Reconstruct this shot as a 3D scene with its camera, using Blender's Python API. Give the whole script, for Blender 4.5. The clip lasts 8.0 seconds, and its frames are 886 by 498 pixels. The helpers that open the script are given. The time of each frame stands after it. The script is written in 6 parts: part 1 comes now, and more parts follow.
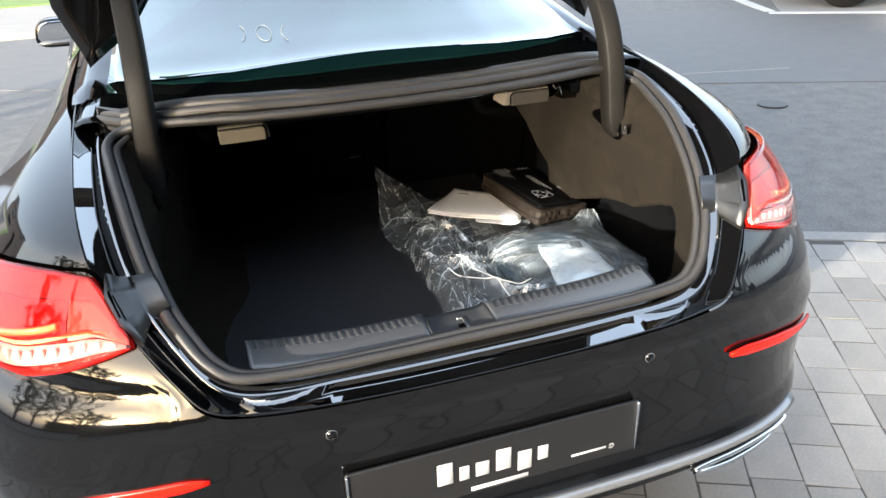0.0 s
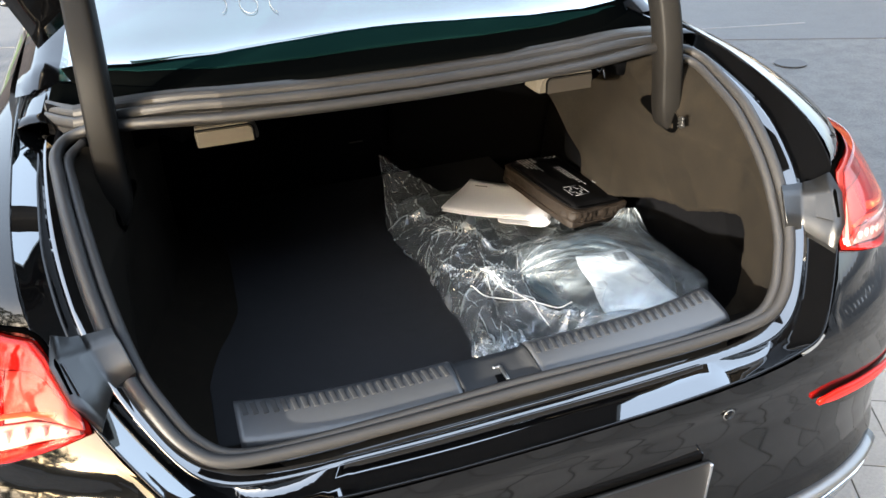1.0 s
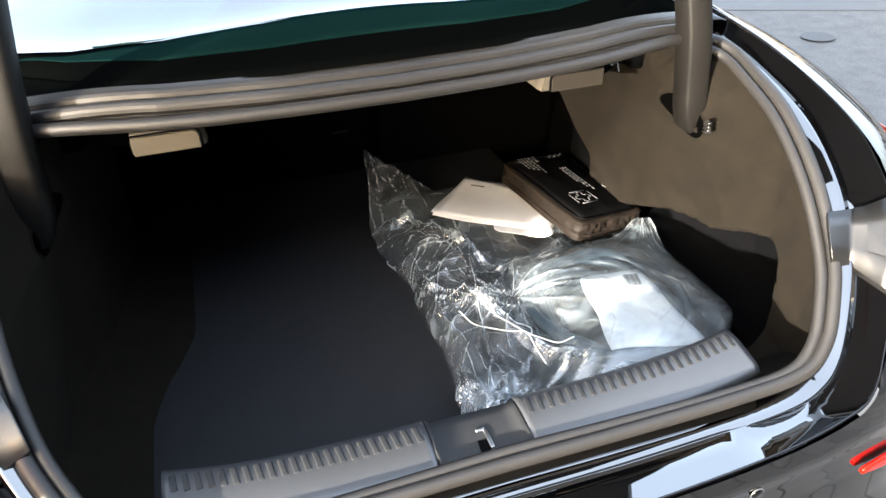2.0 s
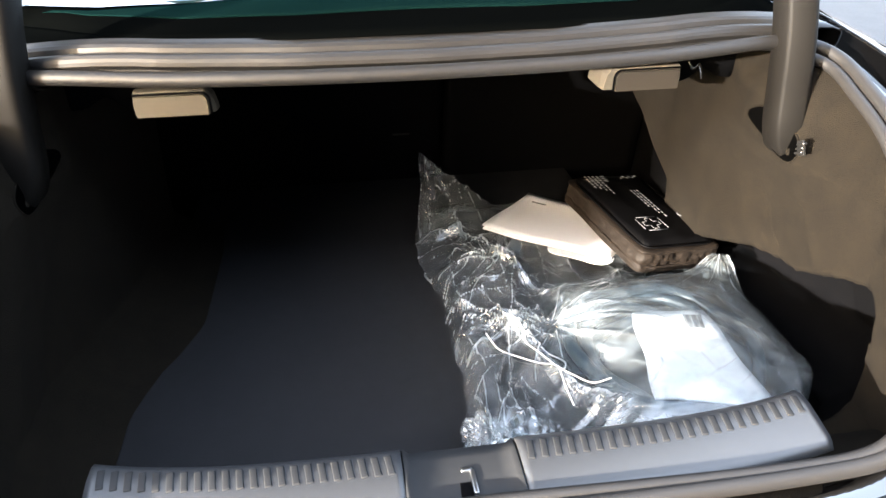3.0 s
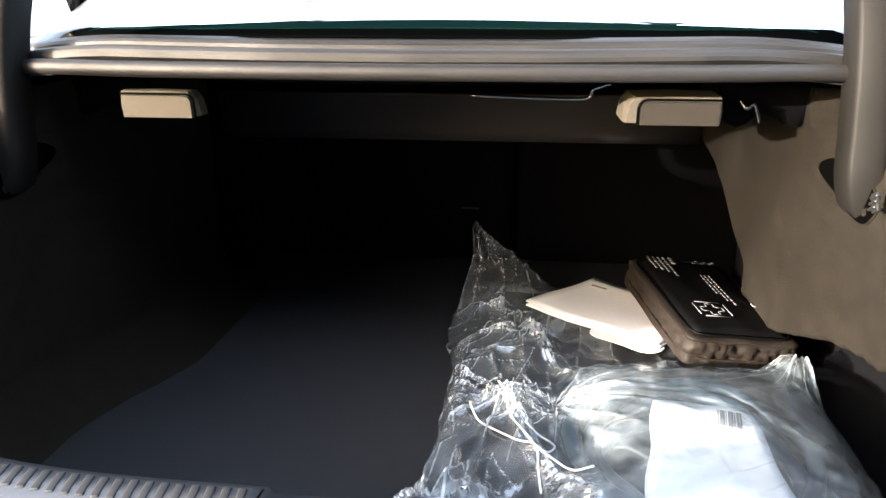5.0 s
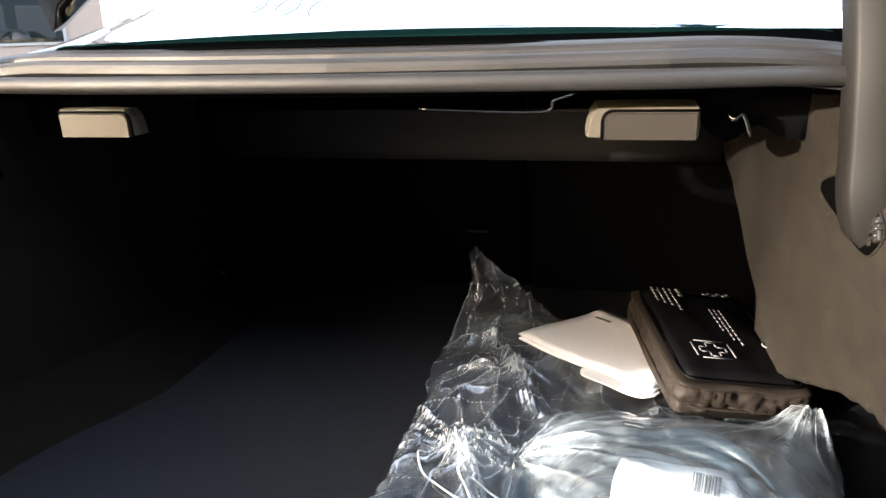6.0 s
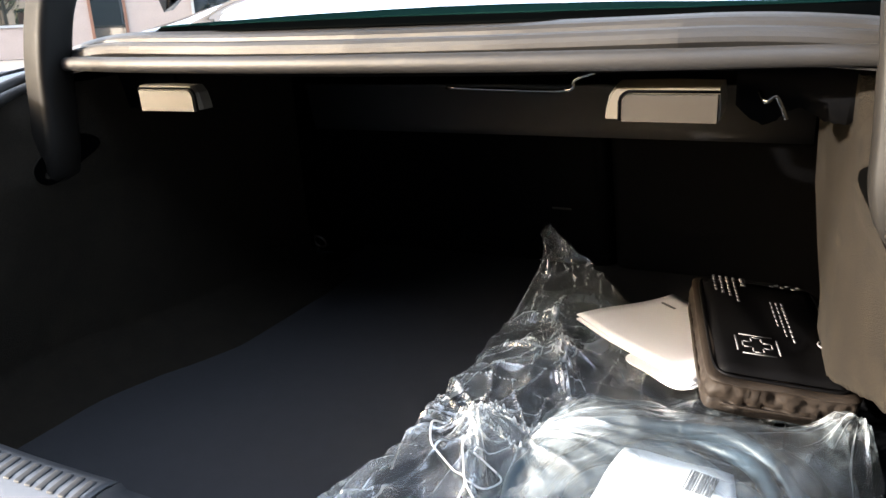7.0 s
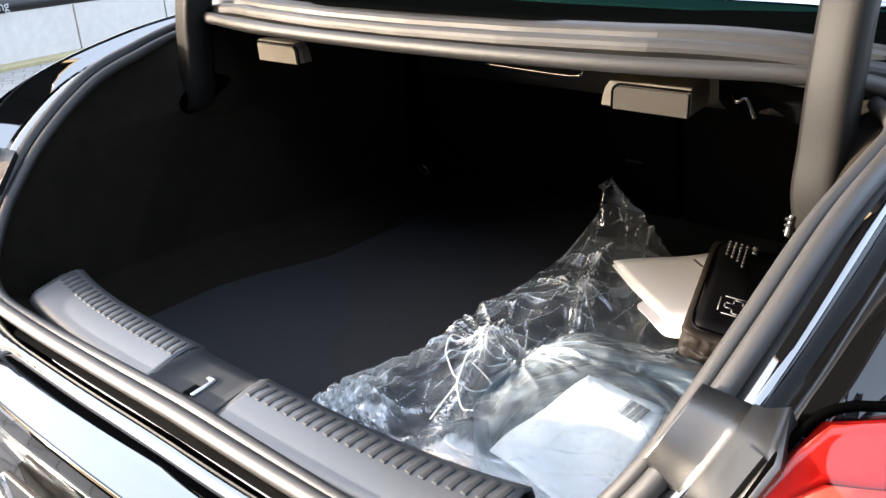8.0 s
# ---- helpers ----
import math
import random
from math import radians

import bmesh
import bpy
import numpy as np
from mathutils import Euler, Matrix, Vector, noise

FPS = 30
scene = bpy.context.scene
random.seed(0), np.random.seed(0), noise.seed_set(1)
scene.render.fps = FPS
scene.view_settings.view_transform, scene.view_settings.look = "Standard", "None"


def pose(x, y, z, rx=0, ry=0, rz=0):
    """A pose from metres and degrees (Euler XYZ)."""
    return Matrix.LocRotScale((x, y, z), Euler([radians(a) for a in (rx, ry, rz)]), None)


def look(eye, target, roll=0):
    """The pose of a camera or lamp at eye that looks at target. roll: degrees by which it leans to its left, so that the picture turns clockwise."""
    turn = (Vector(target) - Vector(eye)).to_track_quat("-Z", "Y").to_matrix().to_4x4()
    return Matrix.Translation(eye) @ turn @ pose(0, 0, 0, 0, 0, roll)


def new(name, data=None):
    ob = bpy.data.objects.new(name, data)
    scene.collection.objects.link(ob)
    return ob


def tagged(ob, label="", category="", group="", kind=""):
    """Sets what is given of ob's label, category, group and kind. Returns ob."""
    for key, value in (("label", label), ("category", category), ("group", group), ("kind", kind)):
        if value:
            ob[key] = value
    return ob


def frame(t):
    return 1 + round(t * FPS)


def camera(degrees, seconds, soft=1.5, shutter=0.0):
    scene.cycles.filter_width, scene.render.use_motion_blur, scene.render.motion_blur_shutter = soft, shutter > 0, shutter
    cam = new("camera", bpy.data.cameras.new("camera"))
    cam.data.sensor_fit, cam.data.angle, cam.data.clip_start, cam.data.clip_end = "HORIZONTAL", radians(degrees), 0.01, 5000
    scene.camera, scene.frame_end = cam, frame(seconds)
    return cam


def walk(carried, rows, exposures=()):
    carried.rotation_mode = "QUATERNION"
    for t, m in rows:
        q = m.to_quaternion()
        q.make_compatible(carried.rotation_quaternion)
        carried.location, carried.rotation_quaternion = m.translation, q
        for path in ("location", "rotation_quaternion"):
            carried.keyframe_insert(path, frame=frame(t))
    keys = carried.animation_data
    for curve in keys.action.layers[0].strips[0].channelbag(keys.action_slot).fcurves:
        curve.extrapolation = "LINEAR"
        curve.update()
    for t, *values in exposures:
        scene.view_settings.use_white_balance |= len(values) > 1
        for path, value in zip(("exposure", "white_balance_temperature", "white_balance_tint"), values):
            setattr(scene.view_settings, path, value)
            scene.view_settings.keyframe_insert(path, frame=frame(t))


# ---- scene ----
cam = camera(60.1, 8.0)
METRES, EYE, TILT, LEAN, TURN = 1.73, 1.45, -28.0, 0.0, -18.7
# the car's own frame: the tail's middle at x 0, pitched a little against the level ground
CAR = Matrix.Translation((0, -0.91, 1.36)) @ pose(0, 0, 0, 3.5) @ Matrix.Translation((0, 0.91, -1.45))
# the path and the load in the boot lean a little against the car's upright
LOAD = CAR @ pose(0, 0, 0.9, 0, 1.55) @ Matrix.Translation((0, 0, -0.9))
ROWS = [
    (0.0, 0.0, 0.0, 0.0, 0.0, 0.0, -0.0),
    (0.5, -0.0123, 0.0656, 0.0284, -0.4, -1.08, 0.2),
    (1.0, -0.0352, 0.147, 0.067, -0.82, -3.65, 0.27),
    (2.5, 0.0206, 0.2946, 0.1113, 2.33, -6.64, -1.66),
    (3.0, 0.0489, 0.341, 0.0846, 8.34, -4.1, -6.06),
    (3.5, 0.0731, 0.4075, 0.0596, 11.54, 1.28, -8.35),
    (4.0, 0.0884, 0.4813, 0.0483, 14.31, 1.74, -10.09),
    (4.5, 0.1145, 0.4888, 0.0441, 18.6, 2.52, -11.23),
    (5.0, 0.1732, 0.4532, 0.0343, 21.94, 4.39, -12.46),
    (6.5, 0.2526, 0.5654, 0.0745, 32.94, 3.46, -14.31),
    (7.0, 0.2976, 0.5737, 0.0891, 40.82, -1.04, -16.35),
    (7.5, 0.3695, 0.5612, 0.1038, 51.39, -5.97, -20.12),
    (8.0, 0.4241, 0.5584, 0.1457, 53.96, -11.56, -20.79),
]
walk(cam, [(t, LOAD @ pose(-0.392, -0.91, EYE, TILT, LEAN, TURN) @ pose(METRES * x, METRES * y, METRES * z, 90 + pitch, roll, yaw)) for t, x, y, z, yaw, pitch, roll in ROWS], [(0.0, 2.36, 6250, 9), (1.0, 2.5, 6250, 9), (2.5, 3.14, 6350, 11), (3.5, 3.28, 6300, 12), (4.5, 3.2, 6300, 12), (5.0, 3.22, 6300, 12), (6.5, 2.93, 6300, 12), (7.0, 3.22, 6300, 12), (7.5, 3.12, 6300, 12), (8.0, 2.96, 6300, 13)])

# ---- world, sun ----
SUN_AZ, SUN_EL = 234.0, 9.5          # compass degrees of the sun, clockwise from +y
world = bpy.data.worlds.new("world")
scene.world = world
world.use_nodes = True
wn, wl = world.node_tree.nodes, world.node_tree.links
sky = wn.new("ShaderNodeTexSky")
sky.sky_type, sky.sun_disc = "NISHITA", False
sky.sun_elevation, sky.sun_rotation = radians(SUN_EL), radians(SUN_AZ)
sky.air_density, sky.dust_density, sky.ozone_density = 0.9, 6.0, 0.6
# thin bright haze over the whole sky
haze = wn.new("ShaderNodeMixRGB")
haze.blend_type = "ADD"
haze.inputs[0].default_value = 1.0
haze.inputs[2].default_value = (2.1, 2.37, 2.75, 1)
wl.new(sky.outputs[0], haze.inputs[1])
wl.new(haze.outputs[0], wn["Background"].inputs[0])
wn["Background"].inputs[1].default_value = 0.15
lamp = bpy.data.lights.new("sun", "SUN")
lamp.energy, lamp.angle, lamp.color = 4.8, radians(0.7), (1.0, 0.9, 0.76)
sun = new("sun", lamp)
to_sun = Vector((math.sin(radians(SUN_AZ)) * math.cos(radians(SUN_EL)), math.cos(radians(SUN_AZ)) * math.cos(radians(SUN_EL)), math.sin(radians(SUN_EL))))
sun.matrix_world = look(to_sun * 30, (0, 0, 0))


# ---- materials ----
def material(name, colour, rough=0.5, metal=0.0, spec=0.5, vary=0.0, grain=60.0, bump=0.0, bump_scale=200.0, coat=0.0, coat_ior=1.5, coat_rough=0.015, colour2=None, island=0.0, stretch=(1, 1, 1), rough_vary=0.0, joined=False, span=(0.3, 0.7)):
    """A procedural surface: two scales of colour variation, roughness variation and fine relief."""
    m = bpy.data.materials.new(name)
    m.use_nodes = True
    n, l = m.node_tree.nodes, m.node_tree.links
    b = n["Principled BSDF"]
    b.inputs["Roughness"].default_value, b.inputs["Metallic"].default_value = rough, metal
    b.inputs["Specular IOR Level"].default_value = spec
    b.inputs["Coat Weight"].default_value, b.inputs["Coat IOR"].default_value, b.inputs["Coat Roughness"].default_value = coat, coat_ior, coat_rough
    co = n.new("ShaderNodeTexCoord")
    mp = n.new("ShaderNodeMapping")
    mp.inputs["Scale"].default_value = stretch
    l.new(co.outputs["Object"], mp.inputs[0])
    colour2 = colour2 or tuple(c * 0.6 for c in colour)
    fine, large = n.new("ShaderNodeTexNoise"), n.new("ShaderNodeTexNoise")
    fine.inputs["Scale"].default_value, fine.inputs["Detail"].default_value = grain, 4.0
    large.inputs["Scale"].default_value, large.inputs["Detail"].default_value = grain / 12, 3.0
    l.new(mp.outputs[0], fine.inputs["Vector"]), l.new(mp.outputs[0], large.inputs["Vector"])
    both = n.new("ShaderNodeMath")
    both.operation = "MULTIPLY_ADD"
    l.new(fine.outputs["Fac"], both.inputs[0])
    both.inputs[1].default_value = 0.6
    part2 = n.new("ShaderNodeMath")
    part2.operation = "MULTIPLY"
    part2.inputs[1].default_value = 0.4
    l.new(large.outputs["Fac"], part2.inputs[0]), l.new(part2.outputs[0], both.inputs[2])
    ramp = n.new("ShaderNodeValToRGB")
    ramp.color_ramp.elements[0].position, ramp.color_ramp.elements[1].position = span
    mid = [(a + c) / 2 for a, c in zip(colour, colour2)]
    ramp.color_ramp.elements[0].color = (*[colour[k] + (colour2[k] - colour[k]) * vary for k in range(3)], 1)
    ramp.color_ramp.elements[1].color = (*colour, 1)
    l.new(both.outputs[0], ramp.inputs[0])
    out = ramp.outputs[0]
    if island:
        info, hsv, rng = n.new("ShaderNodeObjectInfo"), n.new("ShaderNodeHueSaturation"), n.new("ShaderNodeMapRange")
        rng.inputs[3].default_value, rng.inputs[4].default_value = 1 - island, 1 + island
        if joined:
            info = n.new("ShaderNodeNewGeometry")
        l.new(info.outputs["Random Per Island" if joined else "Random"], rng.inputs[0]), l.new(rng.outputs[0], hsv.inputs["Value"]), l.new(out, hsv.inputs["Color"])
        out = hsv.outputs[0]
    l.new(out, b.inputs["Base Color"])
    if rough_vary:
        rr = n.new("ShaderNodeMapRange")
        rr.inputs[3].default_value, rr.inputs[4].default_value = rough - rough_vary, rough + rough_vary
        l.new(large.outputs["Fac"], rr.inputs[0]), l.new(rr.outputs[0], b.inputs["Roughness"])
    if bump:
        bt, bn = n.new("ShaderNodeTexNoise"), n.new("ShaderNodeBump")
        bt.inputs["Scale"].default_value, bt.inputs["Detail"].default_value = bump_scale, 5.0
        bn.inputs["Strength"].default_value, bn.inputs["Distance"].default_value = bump, 0.002
        l.new(mp.outputs[0], bt.inputs["Vector"]), l.new(bt.outputs["Fac"], bn.inputs["Height"]), l.new(bn.outputs[0], b.inputs["Normal"])
    return m


PAINT = material("black_paint", (0.002, 0.002, 0.0022), rough=0.5, vary=0.5, grain=300, coat=1.0, coat_ior=1.53, coat_rough=0.055, spec=0.0)
PAINT_IN = material("black_paint_inner", (0.002, 0.002, 0.0022), rough=0.5, vary=0.6, grain=120, coat=1.0, coat_ior=2.6, bump=0.01, bump_scale=60, spec=0.0)
RUBBER = material("grey_rubber", (0.0155, 0.0145, 0.014), rough=0.55, vary=0.5, grain=90, bump=0.12, bump_scale=700, spec=0.55)
PLASTIC = material("dark_grey_plastic", (0.009, 0.009, 0.0098), rough=0.5, vary=0.4, grain=150, bump=0.25, bump_scale=1400, spec=0.3)
SILL = material("grey_sill_plastic", (0.038, 0.0405, 0.045), rough=0.36, vary=0.3, grain=120, bump=0.12, bump_scale=1600, spec=0.9)
SILLRIB = material("dark_sill_rib", (0.026, 0.0275, 0.03), rough=0.6, vary=0.3, grain=120, bump=0.1, bump_scale=1600, spec=0.15)
ARM = material("brown_grey_sleeve", (0.0062, 0.0057, 0.0051), rough=0.55, vary=0.3, grain=60, bump=0.08, bump_scale=900, spec=0.1)
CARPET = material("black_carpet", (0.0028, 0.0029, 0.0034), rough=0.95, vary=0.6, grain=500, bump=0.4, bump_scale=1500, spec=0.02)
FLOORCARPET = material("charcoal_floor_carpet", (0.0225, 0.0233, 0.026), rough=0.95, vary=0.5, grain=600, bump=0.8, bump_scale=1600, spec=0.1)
TRIM = material("grey_felt_trim", (0.0098, 0.0074, 0.0044), rough=0.92, vary=1.0, grain=420, span=(0.36, 0.64), colour2=(0.0036, 0.0027, 0.0016), bump=1.0, bump_scale=800, spec=0.15)
GRIP = material("grey_grip_plastic", (0.088, 0.077, 0.06), rough=0.5, vary=0.2, grain=200, bump=0.1, bump_scale=1200)
# the grip plastic darkened, to stand in for shade on the right lever
GRIPDARK = material("grip_plastic_dimmed", (0.027, 0.0235, 0.0195), rough=0.5, vary=0.2, grain=200, bump=0.1, bump_scale=1200, spec=0.3)
STEEL = material("bare_steel", (0.5, 0.5, 0.5), rough=0.3, metal=1.0, vary=0.4, grain=60)
CHROME = material("chrome", (0.75, 0.76, 0.78), rough=0.08, metal=1.0, vary=0.1, grain=30)
PRINT = material("worn_white_print", (0.12, 0.12, 0.125), rough=0.7, vary=0.9, grain=700)
WHITE = material("white_print", (0.3, 0.3, 0.3), rough=0.6, vary=0.1, grain=90)
PAPER = material("white_paper", (0.62, 0.63, 0.66), rough=0.75, vary=0.08, grain=40, bump=0.08, bump_scale=150, colour2=(0.7, 0.7, 0.72))
SHEET = material("leaflet_paper", (0.75, 0.76, 0.78), rough=0.7, vary=0.15, grain=25, bump=0.1, bump_scale=60)
NYLON = material("black_nylon", (0.0105, 0.0076, 0.0056), rough=0.62, vary=0.3, grain=500, bump=0.15, bump_scale=2600, spec=0.18)
NYLON_TOP = material("black_printed_cloth", (0.0022, 0.0022, 0.0025), rough=0.5, vary=0.5, grain=500, bump=0.12, bump_scale=2200, spec=0.04)
CABLE = material("blue_grey_cable", (0.035, 0.055, 0.075), rough=0.45, vary=0.3, grain=80)
CORD = material("white_cord", (0.8, 0.79, 0.77), rough=0.7, vary=0.2, grain=500, bump=0.4, bump_scale=900)
ASPHALT = material("worn_asphalt", (0.115, 0.11, 0.105), rough=0.85, vary=1.0, grain=110, span=(0.36, 0.62), bump=0.9, bump_scale=220, colour2=(0.062, 0.06, 0.058))
BLOCK = material("grey_paving_block", (0.19, 0.18, 0.166), rough=0.85, vary=0.6, grain=120, bump=0.5, bump_scale=260, island=0.18, span=(0.36, 0.64), colour2=(0.13, 0.123, 0.112))
BLOCK_REST = material("grey_paving_block_far", (0.19, 0.18, 0.166), rough=0.85, vary=0.6, grain=120, bump=0.5, bump_scale=260, island=0.18, colour2=(0.12, 0.114, 0.104), joined=True)
JOINT = material("sand_joint", (0.05, 0.046, 0.041), rough=0.95, vary=0.6, grain=200, bump=0.5, bump_scale=300)
KERB = material("concrete_kerb", (0.2, 0.192, 0.18), rough=0.85, vary=0.5, grain=50, bump=0.4, bump_scale=200)
CONCRETE = material("pale_render", (0.4, 0.38, 0.36), rough=0.9, vary=0.4, grain=14, bump=0.3, bump_scale=80)
PINKWALL = material("pink_brick_wall", (0.3, 0.24, 0.21), rough=0.9, vary=0.5, grain=30, bump=0.4, bump_scale=60)
GRASS = material("verge_grass", (0.1, 0.16, 0.035), rough=0.9, vary=0.7, grain=60, bump=0.8, bump_scale=120)
LINE = material("white_road_paint", (0.42, 0.42, 0.41), rough=0.7, vary=0.4, grain=40)
TYRE = material("tyre_rubber", (0.015, 0.015, 0.016), rough=0.8, vary=0.4, grain=80)
CLIP = material("pale_clip_plastic", (0.012, 0.0116, 0.011), rough=0.4, vary=0.3, grain=300)
BEAM = material("grey_beam_steel", (0.035, 0.034, 0.034), rough=0.6, vary=0.4, grain=40, spec=0.2)
RED = material("red_reflector", (0.55, 0.008, 0.003), rough=0.3, vary=0.25, grain=60, coat=0.25, spec=0.1)
SILVERTRIM = material("grey_satin_trim", (0.2, 0.205, 0.21), rough=0.3, metal=0.7, vary=0.2, grain=80)
BARGREY = material("barcode_ink", (0.12, 0.12, 0.13), rough=0.7, vary=0.2, grain=300)
DARKCLAD = material("dark_cladding", (0.05, 0.052, 0.055), rough=0.6, vary=0.4, grain=8)
DARKPLATE = material("black_show_plate", (0.008, 0.008, 0.0085), rough=0.35, vary=0.3, grain=100, coat=0.15, spec=0.3)


def clear_material(name, tint, gloss_rough, milk, ior=1.5, bump=0.0, scale=30.0, body=(0.5, 0.57, 0.63), fold_glint=0.0):
    """Clear film or glass: light passes straight through, gloss by Fresnel, streaks of milkiness, crumpled facets."""
    m = bpy.data.materials.new(name)
    m.use_nodes = True
    n, l = m.node_tree.nodes, m.node_tree.links
    n.remove(n["Principled BSDF"])
    tr, gl, df, tl = n.new("ShaderNodeBsdfTransparent"), n.new("ShaderNodeBsdfGlossy"), n.new("ShaderNodeBsdfDiffuse"), n.new("ShaderNodeBsdfTranslucent")
    tr.inputs[0].default_value = (*tint, 1)
    gl.inputs["Roughness"].default_value = gloss_rough
    df.inputs[0].default_value = tl.inputs[0].default_value = (*body, 1)
    haze, a, b, fr, sharp = n.new("ShaderNodeMixShader"), n.new("ShaderNodeMixShader"), n.new("ShaderNodeMixShader"), n.new("ShaderNodeLayerWeight"), n.new("ShaderNodeMath")
    lift = n.new("ShaderNodeMapRange")
    sharp.operation, sharp.inputs[1].default_value = "POWER", 4.5
    base = ((ior - 1) / (ior + 1)) ** 2
    lift.inputs[3].default_value, lift.inputs[4].default_value = base, 0.85
    l.new(fr.outputs["Facing"], sharp.inputs[0]), l.new(sharp.outputs[0], lift.inputs[0])
    l.new(df.outputs[0], haze.inputs[1]), l.new(tl.outputs[0], haze.inputs[2])
    fr.inputs["Blend"].default_value = 0.5
    a.inputs[0].default_value = milk
    l.new(tr.outputs[0], a.inputs[1]), l.new(haze.outputs[0], a.inputs[2])
    if bump:
        co, warp, mixv, mr = n.new("ShaderNodeTexCoord"), n.new("ShaderNodeTexNoise"), n.new("ShaderNodeVectorMath"), n.new("ShaderNodeMapRange")
        warp.inputs["Scale"].default_value, warp.inputs["Detail"].default_value = 9.0, 3.0
        l.new(co.outputs["Object"], warp.inputs["Vector"])
        mixv.operation = "MULTIPLY_ADD"
        mixv.inputs[1].default_value = (0.16, 0.16, 0.16)
        l.new(warp.outputs["Color"], mixv.inputs[0]), l.new(co.outputs["Object"], mixv.inputs[2])
        wide = n.new("ShaderNodeTexNoise")
        wide.inputs["Scale"].default_value, wide.inputs["Detail"].default_value = 14.0, 7.0
        l.new(mixv.outputs[0], wide.inputs["Vector"])
        mr.inputs[1].default_value, mr.inputs[2].default_value, mr.inputs[3].default_value, mr.inputs[4].default_value = 0.48, 0.72, milk * 0.6, min(0.9, milk * 2.4)
        l.new(wide.outputs["Fac"], mr.inputs[0]), l.new(mr.outputs[0], a.inputs[0])
        fine, bn = n.new("ShaderNodeTexNoise"), n.new("ShaderNodeBump")
        fine.inputs["Scale"].default_value, fine.inputs["Detail"].default_value = scale, 2.0
        l.new(mixv.outputs[0], fine.inputs["Vector"])
        bn.inputs["Strength"].default_value, bn.inputs["Distance"].default_value = bump, 0.004
        # sharp V-shaped crinkles where the noise passes its middle
        off, crinkle = n.new("ShaderNodeMath"), n.new("ShaderNodeMath")
        off.operation, off.inputs[1].default_value, crinkle.operation = "SUBTRACT", 0.5, "ABSOLUTE"
        l.new(fine.outputs["Fac"], off.inputs[0]), l.new(off.outputs[0], crinkle.inputs[0]), l.new(crinkle.outputs[0], bn.inputs["Height"])
        for q in (gl, fr):
            l.new(bn.outputs[0], q.inputs["Normal"])
    if fold_glint:
        # glints along the folds are painted in as paler, glossier film
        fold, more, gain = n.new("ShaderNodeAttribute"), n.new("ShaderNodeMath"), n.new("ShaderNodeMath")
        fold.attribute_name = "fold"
        more.operation, more.use_clamp, more.inputs[1].default_value = "MULTIPLY_ADD", True, fold_glint
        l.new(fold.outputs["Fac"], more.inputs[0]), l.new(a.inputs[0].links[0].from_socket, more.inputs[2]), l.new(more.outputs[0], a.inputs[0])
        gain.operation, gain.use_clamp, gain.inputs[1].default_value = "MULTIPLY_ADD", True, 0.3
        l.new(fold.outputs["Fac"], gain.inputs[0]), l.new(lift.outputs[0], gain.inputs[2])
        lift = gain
    l.new(lift.outputs[0], b.inputs[0]), l.new(a.outputs[0], b.inputs[1]), l.new(gl.outputs[0], b.inputs[2])
    l.new(b.outputs[0], n["Material Output"].inputs[0])
    return m


FILM = clear_material("clear_plastic_film", (0.96, 0.98, 0.99), 0.08, 0.15, ior=1.95, bump=0.3, scale=40, body=(0.68, 0.75, 0.8), fold_glint=0.6)
SLEEVE = clear_material("frosted_inner_film", (0.93, 0.96, 0.98), 0.1, 0.1, ior=1.65, bump=0.15, scale=30, body=(0.62, 0.72, 0.79), fold_glint=0.4)
FILM_END = clear_material("clear_film_end", (0.97, 0.985, 0.99), 0.07, 0.075, ior=2.1, bump=0.25, scale=40, body=(0.75, 0.8, 0.83), fold_glint=0.6)
TUFT = clear_material("crumpled_film", (0.95, 0.97, 0.98), 0.07, 0.14, ior=1.9, bump=0.4, scale=80, body=(0.6, 0.64, 0.67), fold_glint=0.3)
FOLD = clear_material("film_fold", (0.97, 0.98, 1.0), 0.15, 0.45, ior=1.6, body=(0.75, 0.78, 0.8))
LENS = clear_material("red_lens", (1.0, 0.5, 0.45), 0.015, 0.0, ior=1.5)
CLEARLENS = clear_material("clear_lens", (1.0, 0.88, 0.86), 0.015, 0.0, ior=1.36)
GLASS = material("tinted_rear_glass", (0.01, 0.03, 0.03), rough=0.04, vary=0.2, grain=3, coat=1.0, coat_ior=2.1, spec=0.3)
SIDEGLASS = material("side_glass", (0.008, 0.012, 0.013), rough=0.05, vary=0.2, grain=3, coat=1.0, coat_ior=2.0)
LAMPRED = material("lamp_red_inner", (0.5, 0.008, 0.004), spec=0.0, rough=0.25, vary=0.3, grain=60)

# near-black that stands in for the shade inside slots and gaps
GAP_SHADE = material("gap_shade_black", (0.0008, 0.0008, 0.0008), rough=1.0, vary=0.3, grain=200, spec=0.0)
# matt bands: dark reflections in the rear glass, put into the colour
BANDBLACK = material("black_glass_band", (0.0014, 0.0017, 0.0017), rough=0.8, vary=0.3, grain=40, spec=0.0)
TEAL = material("teal_reflection_band", (0.003, 0.012, 0.0115), rough=0.8, vary=0.4, grain=12, spec=0.0)


# ---- building helpers ----
def mesh_ob(name, bm, mat, smooth=True):
    bm.normal_update()
    me = bpy.data.meshes.new(name)
    bm.to_mesh(me)
    bm.free()
    if smooth:
        me.polygons.foreach_set("use_smooth", [True] * len(me.polygons))
    me.materials.append(mat)
    return new(name, me)


def part(name, bm, mat, parent, label="", smooth=True):
    ob = mesh_ob(name, bm, mat, smooth)
    ob.parent = parent
    if label:
        ob["label"] = label
    return ob


